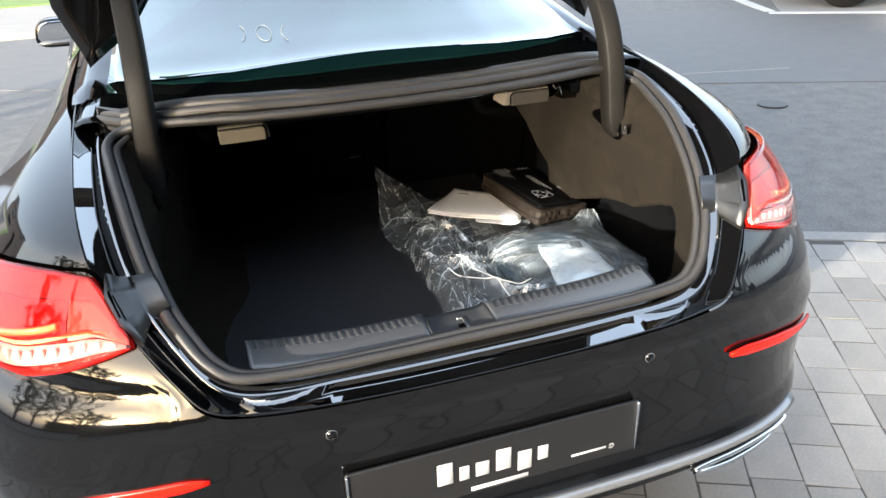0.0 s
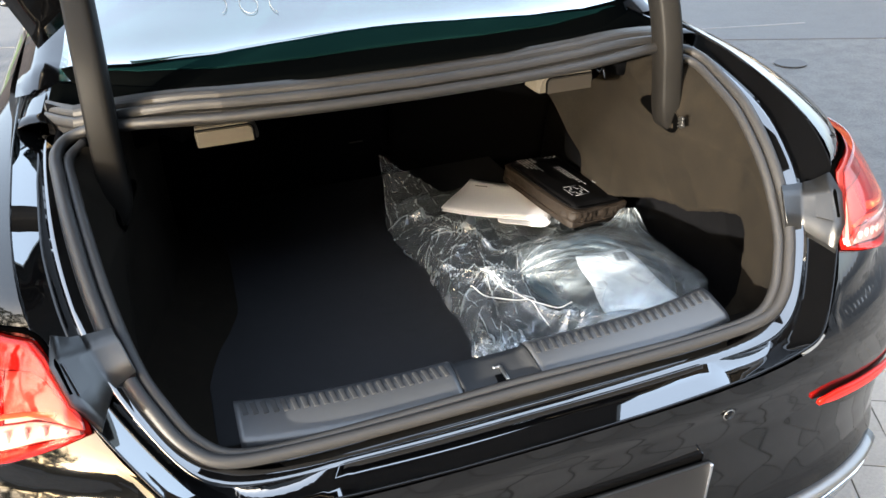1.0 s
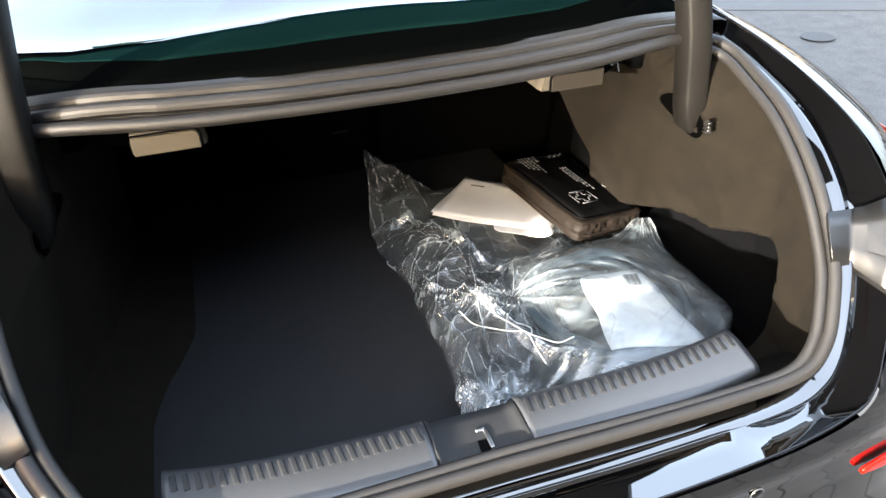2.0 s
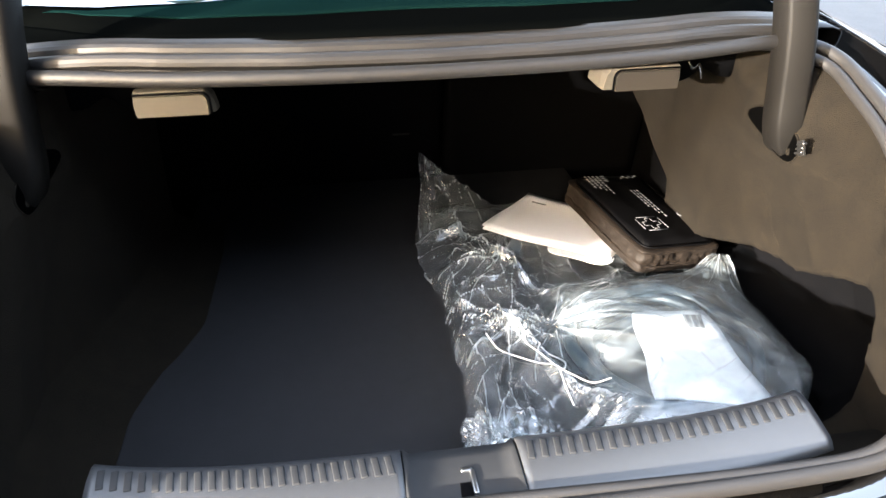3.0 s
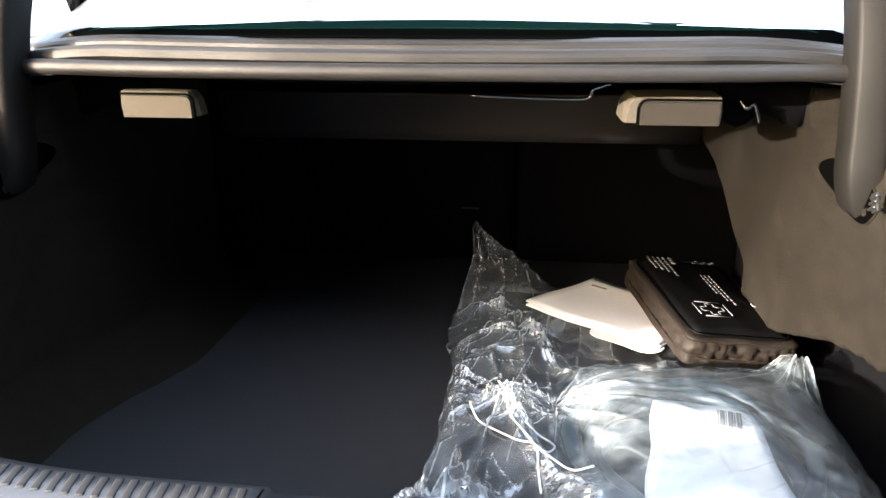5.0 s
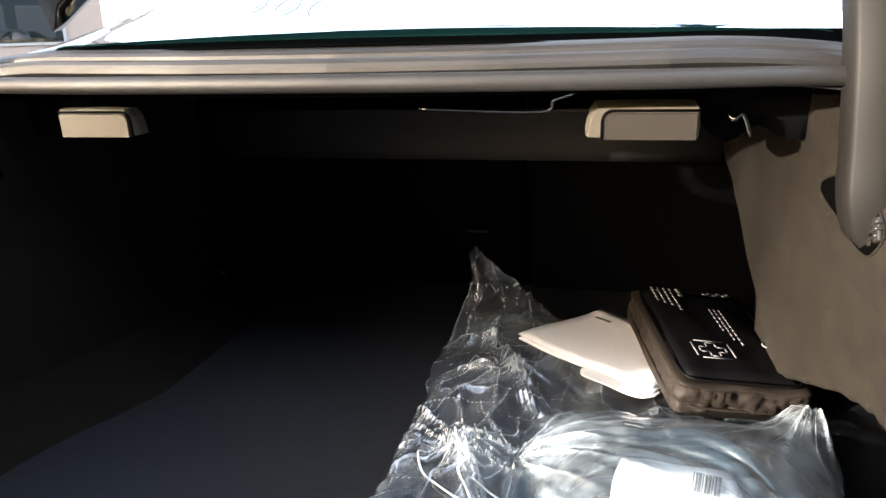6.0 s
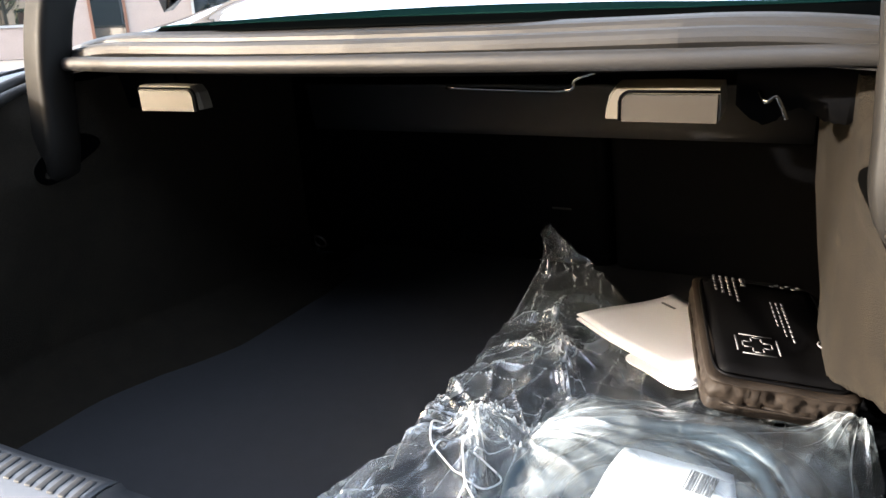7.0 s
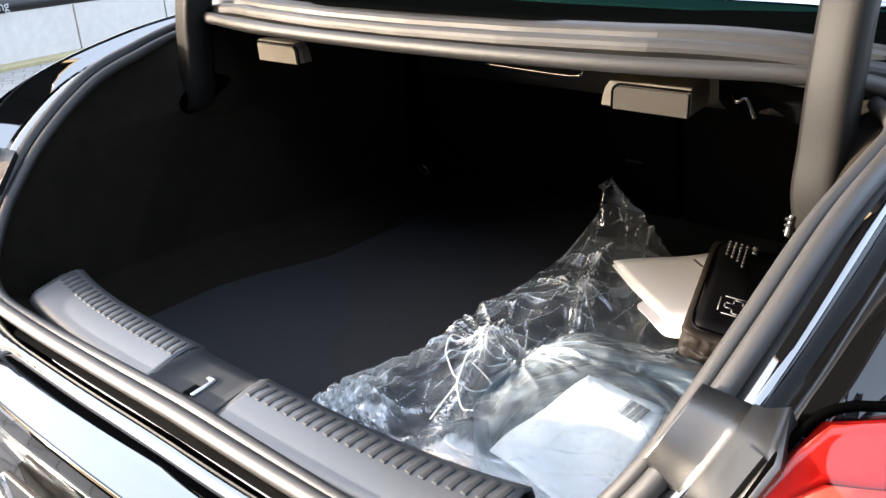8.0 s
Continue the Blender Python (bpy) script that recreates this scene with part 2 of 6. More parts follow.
def empty(name, at=(0, 0, 0)):
    ob = new(name)
    ob.empty_display_size = 0.1
    ob.location = at
    return ob


def grid(rows, close_u=False, thick=0.0):
    """A sheet through rows of points; thick gives it a back."""
    bm = bmesh.new()
    vs = [[bm.verts.new(p) for p in r] for r in rows]
    for a, b in zip(vs[:-1], vs[1:]):
        k = len(a)
        for i in range(k if close_u else k - 1):
            bm.faces.new((a[i], a[(i + 1) % k], b[(i + 1) % k], b[i]))
    if thick:
        bm.normal_update()
        bmesh.ops.solidify(bm, geom=bm.faces[:], thickness=thick)
    return bm


def lerp(x, table):
    """Value at x from a table of (x, value or tuple)."""
    if x <= table[0][0]:
        return table[0][1]
    for (a, u), (b, v) in zip(table[:-1], table[1:]):
        if x <= b:
            k = (x - a) / (b - a)
            return tuple(p + (q - p) * k for p, q in zip(u, v)) if isinstance(u, tuple) else u + (v - u) * k
    return table[-1][1]


def smooth(x, table):
    """Like lerp, but through a curve with no kinks."""
    n = len(table)
    if x <= table[0][0]:
        return table[0][1]
    if x >= table[-1][0]:
        return table[-1][1]
    i = max(k for k in range(n - 1) if table[k][0] <= x)

    def slope(k):
        if k == 0 or k == n - 1:
            a, b = (table[0], table[1]) if k == 0 else (table[-2], table[-1])
            return (b[1] - a[1]) / (b[0] - a[0])
        d0 = (table[k][1] - table[k - 1][1]) / (table[k][0] - table[k - 1][0])
        d1 = (table[k + 1][1] - table[k][1]) / (table[k + 1][0] - table[k][0])
        return 0.0 if d0 * d1 <= 0 else 2 * d0 * d1 / (d0 + d1)
    (a, u), (b, v) = table[i], table[i + 1]
    h = b - a
    t = (x - a) / h
    return u * (1 + 2 * t) * (1 - t) ** 2 + slope(i) * h * t * (1 - t) ** 2 + v * t * t * (3 - 2 * t) - slope(i + 1) * h * t * t * (1 - t)


def spline(points, steps):
    """Catmull-Rom through points, steps pieces between each two."""
    p = [Vector(q) for q in points]
    p = [p[0] * 2 - p[1]] + p + [p[-1] * 2 - p[-2]]
    out = []
    for i in range(1, len(p) - 2):
        for k in range(steps):
            t = k / steps
            out.append(0.5 * (2 * p[i] + (p[i + 1] - p[i - 1]) * t + (2 * p[i - 1] - 5 * p[i] + 4 * p[i + 1] - p[i + 2]) * t * t + (3 * p[i] - p[i - 1] - 3 * p[i + 1] + p[i + 2]) * t ** 3))
    return out + [p[-2]]


def tube(path, radius, sides=10, squash=None, closed=False, normal=None, bm=None):
    """A tube along a path; radius may be a function of 0..1; squash: list of (angle, radius) profile points."""
    bm = bm or bmesh.new()
    rings = []
    count = len(path)
    for i, p in enumerate(path):
        a = path[(i - 1) % count] if closed or i else path[0]
        b = path[(i + 1) % count] if closed or i < count - 1 else path[-1]
        d = (Vector(b) - Vector(a)).normalized()
        up = Vector(normal(i / (count - 1))) if normal else Vector((0, 0, 1))
        if abs(d.dot(up)) > 0.97:
            up = Vector((0, 1, 0))
        s = d.cross(up).normalized()
        u = s.cross(d)
        r = radius(i / (count - 1)) if callable(radius) else radius
        if squash:
            rings.append([bm.verts.new(Vector(p) + s * (x * r) + u * (y * r)) for x, y in squash])
        else:
            rings.append([bm.verts.new(Vector(p) + (s * math.cos(k * math.tau / sides) + u * math.sin(k * math.tau / sides)) * r) for k in range(sides)])
    k = len(rings[0])
    for n0 in range(count if closed else count - 1):
        r, q = rings[n0], rings[(n0 + 1) % count]
        for i in range(k):
            bm.faces.new((r[i], r[(i + 1) % k], q[(i + 1) % k], q[i]))
    if not closed:
        bm.faces.new(rings[0][::-1])
        bm.faces.new(rings[-1])
    return bm


def box(size, at=(0, 0, 0), bevel=0.0, seg=2, turn=None, bm=None, taper=(1, 1)):
    """A box centred at a place, bevelled; taper scales its top in x and y."""
    b = bmesh.new()
    bmesh.ops.create_cube(b, size=1)
    for v in b.verts:
        k = taper if v.co.z > 0 else (1, 1)
        v.co = Vector((v.co.x * size[0] * k[0], v.co.y * size[1] * k[1], v.co.z * size[2]))
    if bevel:
        bmesh.ops.bevel(b, geom=b.edges[:], offset=bevel, segments=seg, affect="EDGES", profile=0.6)
    m = Matrix.Translation(at) @ (turn or Matrix())
    b.transform(m)
    if bm is None:
        return b
    me = bpy.data.meshes.new("tmp")
    b.to_mesh(me)
    b.free()
    bm.from_mesh(me)
    bpy.data.meshes.remove(me)
    return bm


# ---- ground and surroundings ----
def ground_sheet():
    # one sheet to the horizon, denser near the car
    xs = [-600, -60, -20, -10, -6, -3, 0, 3, 6, 10, 20, 60, 600]
    bm = grid([[(x, y, -0.012) for x in xs] for y in xs])
    return tagged(mesh_ob("ground", bm, ASPHALT, False), "worn grey asphalt road with pale patches", "road", kind="structure")


ground_sheet()

# the forecourt's edge runs from the flank's far side, turned against the car
EDGE_AT, EDGE_TURN = Vector((1.93, 1.425, 0)), radians(-27)
EDGE = Matrix.Translation(EDGE_AT) @ Matrix.Rotation(EDGE_TURN, 4, "Z")


def slab(name, x0, x1, y0, y1, z, h, mat, label, cat, m=Matrix(), kind="structure", bevel=0.004):
    bm = box((x1 - x0, y1 - y0, h), ((x0 + x1) / 2, (y0 + y1) / 2, z - h / 2), bevel, 1)
    bm.transform(m)
    return tagged(mesh_ob(name, bm, mat, False), label, cat, kind=kind)


def road_bits():
    slab("pavement", -9, 14, -9, -0.09, 0.0, 0.02, JOINT, "bedding sand of the block paved forecourt", "pavement", EDGE)
    slab("kerb", -9, 14, -0.085, 0.0, 0.002, 0.05, KERB, "pale flush concrete edging of the forecourt", "kerb", EDGE)
    # smoother, bluer carriageway farther out
    slab("carriageway", -30, 40, 2.7, 6.2, -0.006, 0.02, SMOOTH, "smooth bluish grey carriageway", "road", EDGE)
    bay = Matrix.Translation((5.63, 6.09, 0)) @ Matrix.Rotation(radians(-34), 4, "Z")
    slab("parking_bay", 0.13, 12, 0.13, 9, -0.004, 0.02, KERB, "pale concrete parking bay", "parking bay", bay)
    slab("bay_line", 0.0, 12, 0.0, 0.12, 0.0, 0.02, LINE, "worn white painted bay line", "road marking", bay)
    side_line = Matrix.Translation((5.63, 6.09, 0)) @ Matrix.Rotation(radians(-19), 4, "Z")
    slab("bay_line", 0.0, 0.12, 0.15, 8, 0.001, 0.02, LINE, "worn white painted bay line", "road marking", side_line)
    thin = Matrix.Translation((3.12, 4.15, 0)) @ Matrix.Rotation(radians(-15.5), 4, "Z")
    slab("road_line", 0.0, 0.93, 0.0, 0.02, -0.002, 0.02, KERB, "thin worn white line on the road", "road marking", thin)
    bm = bmesh.new()
    bmesh.ops.create_circle(bm, cap_ends=True, segments=28, radius=0.095)
    ex = bmesh.ops.extrude_face_region(bm, geom=bm.faces[:])
    bm.transform(Matrix.Translation((3.2, 3.12, -0.006)))
    for v in ex["geom"]:
        if isinstance(v, bmesh.types.BMVert):
            v.co.z += 0.004
    tagged(mesh_ob("manhole_cover", bm, MANHOLE, False), "dark round manhole cover in the road", "manhole", kind="structure")
    # left: far kerb, footpath and grass beyond the road
    slab("footpath", -14, 4, 9.4, 12.4, 0.06, 0.12, KERB, "pale footpath beyond the road", "footpath")
    slab("verge", -14, 4, 12.4, 18, 0.08, 0.12, GRASS, "green grass verge beyond the footpath", "grass")
    # far side wall with a dark lettered coping rail
    m = Matrix.Translation((-6.6, 3.4, 0)) @ Matrix.Rotation(radians(14), 4, "Z")
    slab("verge_strip", -0.25, 0.1, -6, 5, 0.03, 0.08, SCRUB, "dry weedy strip at the foot of the low wall", "verge", m)


SMOOTH = material("smooth_asphalt", (0.096, 0.094, 0.093), rough=0.8, vary=0.8, grain=70, bump=0.5, bump_scale=220, colour2=(0.066, 0.065, 0.064))
MANHOLE = material("manhole_iron", (0.072, 0.07, 0.069), rough=0.7, vary=0.6, grain=90, bump=0.6, bump_scale=150, spec=0.3)
SCRUB = material("dry_weeds", (0.28, 0.24, 0.13), rough=0.95, vary=0.8, grain=50, bump=0.8, bump_scale=90)
road_bits()


def low_wall():
    w = tagged(empty("low_wall"), "low pale rendered wall with a dark lettered rail along its top", "wall")
    w.matrix_basis = Matrix.Translation((-6.75, 3.4, 0)) @ Matrix.Rotation(radians(14), 4, "Z")
    for i in range(9):
        part("panel", box((0.12, 1.16, 0.44), (0, -5.2 + i * 1.18, 0.22), 0.006, 2), CONCRETE, w, "", False)
    rail = part("rail", tube([Vector((0.03, -5.8 + k * 0.3, 0.5)) for k in range(37)], 0.062, 12), PLASTIC, w, "dark grey rail with white lettering")
    txt = bpy.data.curves.new("rail_text", "FONT")
    txt.body, txt.size, txt.extrude, txt.align_x = "Parking", 0.115, 0.002, "CENTER"
    t = new("tmp_text", txt)
    me = bpy.data.meshes.new_from_object(t.evaluated_get(bpy.context.evaluated_depsgraph_get()))
    bpy.data.objects.remove(t)
    me.name = "lettering"
    me.materials.clear()
    me.materials.append(WHITE)
    word = new("lettering", me)
    word.parent = rail
    word["label"] = "white word on the rail"
    word.matrix_basis = Matrix.Translation((0.097, -0.75, 0.465)) @ Matrix.Rotation(radians(90), 4, "Z") @ Matrix.Rotation(radians(90), 4, "X")


low_wall()


def house(name, at, turn, size, label, wallmat, wins):
    h = tagged(empty(name), label, "building")
    h.matrix_basis = Matrix.Translation(at) @ Matrix.Rotation(radians(turn), 4, "Z")
    w, d, z = size
    part("wall", box((w, d, z), (0, d / 2, z / 2)), wallmat, h, "", False)
    part("roof", box((w + 0.6, d + 0.6, 1.8), (0, d / 2, z + 0.9), taper=(0.9, 0.05)), ROOF, h, "dark tiled roof", False)
    for x, zz, ww, hh, kind in wins:
        fr = part("window" if kind else "door", box((ww, 0.08, hh), (x, -0.01, zz), 0.01, 1), WHITE if kind else DOOR, h, "", False)
        part("pane", box((ww - 0.16, 0.04, hh - 0.16), (x, -0.045, zz), 0.004, 1), SIDEGLASS, fr, "", False)


ROOF = material("roof_tiles", (0.1, 0.085, 0.08), rough=0.9, vary=0.5, grain=20, bump=0.5, bump_scale=30)
DOOR = material("brown_door_paint", (0.16, 0.07, 0.04), rough=0.5, vary=0.4, grain=20)
house("brick_house", (-17.5, 17.0, 0), 42, (9, 7, 5.2), "pink brick house across the road with white windows", PINKWALL, [(-3.2, 1.5, 1.6, 1.3, 1), (-0.6, 1.1, 1.0, 2.1, 0), (2.6, 1.5, 1.8, 1.3, 1), (-3.2, 4.1, 1.4, 1.2, 1), (2.6, 4.1, 1.6, 1.2, 1)])
house("brick_house", (-6.0, 27.0, 0), 12, (12, 7, 5.2), "pink brick house behind the grass verge", PINKWALL, [(-3.2, 1.5, 1.6, 1.3, 1), (-0.6, 1.1, 1.0, 2.1, 0), (2.6, 1.5, 1.8, 1.3, 1)])
# unseen building added behind the camera: darkens the paint's reflections, closes the forecourt
house("rear_backdrop", (7.5, -6.5, 0), 180, (22, 8, 7.2), "unseen dark clad building added to darken the paint's reflections", DARKCLAD, [(-6, 1.8, 3.0, 2.6, 1), (-2, 1.8, 3.0, 2.6, 1), (2, 1.8, 3.0, 2.6, 1), (6, 1.8, 3.0, 2.6, 1)])


def parked_car(at, turn, mat, label):
    c = tagged(empty("parked_car"), label, "car")
    c.matrix_basis = Matrix.Translation(at) @ Matrix.Rotation(radians(turn), 4, "Z")
    prof = [(-2.1, 0.35), (-2.15, 0.7), (-2.0, 0.92), (-1.2, 1.0), (-0.6, 1.38), (0.7, 1.42), (1.5, 1.0), (2.1, 0.9), (2.2, 0.6), (2.15, 0.3)]
    path = spline([(x, 0, z) for x, z in prof], 4)
    rows = [[(p.x, s * (0.86 - 0.16 * max(0, (p.z - 0.95) / 0.45)) * k, p.z + (0.02 if abs(k) < 0.5 else 0)) for p in path] for s, k in ((-1, 1), (-1, 0.96), (-1, 0.4), (1, 0.0), (1, 0.4), (1, 0.96), (1, 1))]
    part("body", grid(rows, thick=0.02), mat, c)
    for s in (-1, 1):
        part("flank", box((4.0, 0.03, 0.55), (0, s * 0.85, 0.58), 0.012, 1), mat, c)
        part("side_glass", box((2.2, 0.02, 0.32), (0.1, s * 0.79, 1.16), 0.008, 1, taper=(0.7, 1)), SIDEGLASS, c)
        for x in (-1.3, 1.35):
            bm = bmesh.new()
            bmesh.ops.create_cone(bm, cap_ends=True, segments=32, radius1=0.32, radius2=0.32, depth=0.22)
            bmesh.ops.bevel(bm, geom=[e for e in bm.edges if e.calc_face_angle(0) > 1], offset=0.03, segments=3, affect="EDGES")
            bm.transform(Matrix.Translation((x, s * 0.8, 0.315)) @ Matrix.Rotation(radians(90), 4, "X"))
            wh = part("wheel", bm, TYRE, c)
            rim = bmesh.new()
            for q in range(5):
                box((0.05, 0.03, 0.2), (x + 0.11 * math.sin(q * math.tau / 5), s * 0.905, 0.315 + 0.11 * math.cos(q * math.tau / 5)), 0.01, 1, Matrix.Rotation(q * math.tau / 5, 4, "Y"), rim)
            tube([Vector((x + 0.22 * math.cos(a), s * 0.905, 0.315 + 0.22 * math.sin(a))) for a in [k * math.tau / 24 for k in range(24)]], 0.018, 6, closed=True, bm=rim)
            part("rim", rim, SILVERTRIM, wh)


DARKBODY = material("dark_car_paint", (0.02, 0.022, 0.026), rough=0.3, vary=0.2, grain=20, coat=1.0)
BLUEBODY = material("blue_grey_car_paint", (0.13, 0.16, 0.21), rough=0.3, vary=0.2, grain=20, coat=1.0)
parked_car((8.1, 5.99, 0), -34, DARKBODY, "dark car parked in the pale bay")
parked_car((-35, 22.5, 0), 60, BLUEBODY, "blue-grey car parked far across the road")


def shrub(at, r, seed):
    """A low hedge clump of many small leaves on a few stems."""
    rnd = random.Random(seed)
    sh = tagged(empty("shrub", at), "low green shrub across the road", "shrub", "roadside shrubs")
    leaves = bmesh.new()
    for _ in range(500):
        a, t, q = rnd.uniform(0, math.tau), rnd.uniform(0, 1), rnd.uniform(0.55, 1) ** 0.5
        c = Vector((math.cos(a) * r * q * (1 - 0.5 * t * t), math.sin(a) * r * q * (1 - 0.5 * t * t) * 0.8, r * 0.25 + t * r * rnd.uniform(0.8, 1.05)))
        u, v = Vector([rnd.uniform(-1, 1) for _ in range(3)]).normalized() * 0.09, Vector([rnd.uniform(-1, 1) for _ in range(3)]).normalized() * 0.06
        leaves.faces.new([leaves.verts.new(c + w) for w in (-u, v, u, -v)])
    part("leaves", leaves, LEAF, sh, "", False)
    st = bmesh.new()
    for k in range(6):
        a = k * math.tau / 6
        tube([Vector((0, 0, 0)), Vector((math.cos(a) * r * 0.3, math.sin(a) * r * 0.3, r * 0.5)), Vector((math.cos(a) * r * 0.6, math.sin(a) * r * 0.6, r))], lambda q: 0.02 - 0.012 * q, 6, bm=st)
    part("stems", st, DOOR, sh)


LEAF = material("leaf_green", (0.09, 0.13, 0.035), rough=0.6, vary=0.5, grain=8)
BARK = material("grey_bark", (0.1, 0.085, 0.065), rough=0.9, vary=0.6, grain=30, bump=0.8, bump_scale=50)
for i, (x, y) in enumerate(((-28, 22), (-27, 23.6), (-26.2, 25))):
    shrub((x, y, 0), 1.1 + 0.1 * i, i)


def bare_tree(at, height, seed):
    """A young tree in late season, unseen, for the paint's reflections: tapered trunk, rising limbs, twigs and a few
    leaves left.
    """
    rnd = random.Random(seed)
    t = tagged(empty("reflected_tree", at), "unseen slim tree with bare limbs, added to streak the paint's reflections", "tree", "street trees")
    part("trunk", tube(spline([(0, 0, 0), (0.05, 0.02, height * 0.3), (-0.04, 0.05, height * 0.6), (0.03, 0.0, height)], 5), lambda k: 0.13 * (1 - k) + 0.025, 10), BARK, t)
    leaves = bmesh.new()
    for k in range(13):
        z0 = height * (0.22 + 0.7 * k / 12)
        a = k * 2.4 + rnd.uniform(-0.3, 0.3)
        reach = height * 0.3 * (1.15 - 0.7 * k / 12)
        d = Vector((math.cos(a), math.sin(a), 0))
        tips = [Vector((0, 0, z0)), d * reach * 0.4 + Vector((0, 0, z0 + reach * 0.4)), d * reach + Vector((0, 0, z0 + reach * 1.1))]
        limb = bmesh.new()
        path = spline(tips, 5)
        tube(path, lambda q: 0.045 * (1 - q) + 0.01, 7, bm=limb)
        for j in range(7):
            p = path[rnd.randrange(3, len(path))]
            e = Vector((rnd.uniform(-1, 1), rnd.uniform(-1, 1), rnd.uniform(0.2, 1.2))).normalized() * reach * rnd.uniform(0.3, 0.55)
            tube([p, p + e * 0.5 + Vector((0, 0, 0.03)), p + e], lambda q: 0.014 * (1 - q) + 0.004, 5, bm=limb)
            for _ in range(34):
                c = p + e * rnd.uniform(0.2, 1.1) + Vector([rnd.uniform(-0.12, 0.12) for _ in range(3)])
                u, v = Vector([rnd.uniform(-1, 1) for _ in range(3)]).normalized() * 0.06, Vector([rnd.uniform(-1, 1) for _ in range(3)]).normalized() * 0.04
                leaves.faces.new([leaves.verts.new(c + w) for w in (-u, v, u, -v)])
        part("limb", limb, BARK, t)
    part("crown", leaves, LEAF, t, "sparse remaining leaves", False)


def hedge():
    """An unseen clipped hedge, added on the sun's side to shade the forecourt and darken reflections."""
    rnd = random.Random(77)
    h = tagged(empty("hedge", (-6.9, -5.0, 0)), "unseen clipped hedge added to shade the ground and darken reflections", "hedge")
    h.matrix_basis = Matrix.Translation((-6.9, -5.0, 0)) @ Matrix.Rotation(math.atan2(-0.809, 0.588), 4, "Z")
    leaves = bmesh.new()
    for _ in range(9000):
        x, side = rnd.uniform(-4, 4), rnd.random()
        top = 1.5 + 0.06 * noise.noise(Vector((x * 2, 0, 0)))
        y = rnd.uniform(-0.35, 0.35) if side < 0.4 else math.copysign(0.32 + rnd.uniform(-0.06, 0.05), side - 0.7)
        z = top + rnd.uniform(-0.05, 0.05) if side < 0.4 else rnd.uniform(0.05, top)
        u, v = Vector([rnd.uniform(-1, 1) for _ in range(3)]).normalized() * 0.065, Vector([rnd.uniform(-1, 1) for _ in range(3)]).normalized() * 0.045
        c = Vector((x, y, z))
        leaves.faces.new([leaves.verts.new(c + w) for w in (-u, v, u, -v)])
    part("leaves", leaves, LEAF, h, "", False)
    part("twigs", box((7.8, 0.5, 1.4), (0, 0, 0.7), 0.05, 2), DOOR, h, "dense brown twigs inside")


hedge()
# trees added out of view, to streak the reflections in the paint
bare_tree((-8.9, -4.7, 0), 4.0, 60)
for i in range(4):
    bare_tree((-9.3 - 0.7 * (i % 3), -3.9 + 1.45 * i, 0), 4.6 + 0.9 * ((i * 5) % 3), 40 + i)

# ---- the car: body surface ----
HALF = [(0.2, 0.78), (0.3, 0.83), (0.41, 0.87), (0.5, 0.89), (0.6, 0.9), (0.7, 0.895), (0.766, 0.868), (0.828, 0.82), (0.905, 0.755), (0.926, 0.74), (0.964, 0.70), (0.992, 0.655), (1.01, 0.62)]
# behind the light the shoulder is a crease with a hollow below it
HALF_MID = [(0.2, 0.78), (0.3, 0.83), (0.41, 0.87), (0.5, 0.89), (0.6, 0.9), (0.7, 0.895), (0.766, 0.872), (0.8, 0.832), (0.828, 0.785), (0.86, 0.74), (0.89, 0.712), (0.905, 0.702), (0.926, 0.692), (0.964, 0.672), (0.992, 0.648), (1.01, 0.62)]
SET = [(0.2, 0.12), (0.3, 0.03), (0.4, 0.0), (0.46, 0.024), (0.52, 0.03), (0.6, 0.03), (0.66, 0.022), (0.70, 0.014), (0.725, 0.014), (0.766, 0.028), (0.828, 0.085), (0.905, 0.158), (0.926, 0.172), (0.964, 0.24), (0.992, 0.345), (1.01, 0.48)]
POWER = [(0.3, 4.2), (0.62, 4.0), (0.7, 3.4), (0.76, 3.05), (0.92, 4.5), (1.0, 4.5)]
CUT_Z = [(0.0, 0.722), (0.3, 0.724), (0.41, 0.728), (0.45, 0.74), (0.48, 0.775), (0.525, 0.828), (0.564, 0.89), (0.586, 0.952), (0.598, 0.986), (0.612, 1.0), (0.9, 1.003)]
CUT = [(0, -0.024, 0.722), (0.15, -0.022, 0.722), (0.30, -0.014, 0.724), (0.40, 0.0, 0.729), (0.445, 0.013, 0.741), (0.48, 0.045, 0.775), (0.525, 0.10, 0.828), (0.555, 0.15, 0.872), (0.574, 0.20, 0.912), (0.588, 0.30, 0.957), (0.597, 0.467, 0.988), (0.604, 0.62, 0.998), (0.61, 0.75, 1.0)]
SEAL = [(0, 0.078, 0.722), (0.15, 0.075, 0.724), (0.30, 0.072, 0.73), (0.39, 0.072, 0.742), (0.432, 0.088, 0.766), (0.46, 0.12, 0.8), (0.485, 0.165, 0.84), (0.508, 0.245, 0.9), (0.525, 0.345, 0.952), (0.538, 0.44, 0.974), (0.543, 0.505, 0.986), (0.52, 0.54, 0.996), (0.46, 0.525, 1.009), (0.30, 0.478, 1.0145), (0.15, 0.458, 1.0165), (0, 0.452, 1.017)]

SEAL_Y = [(0.0, 0.452), (0.15, 0.458), (0.3, 0.478), (0.46, 0.525), (0.52, 0.545), (0.6, 0.68)]


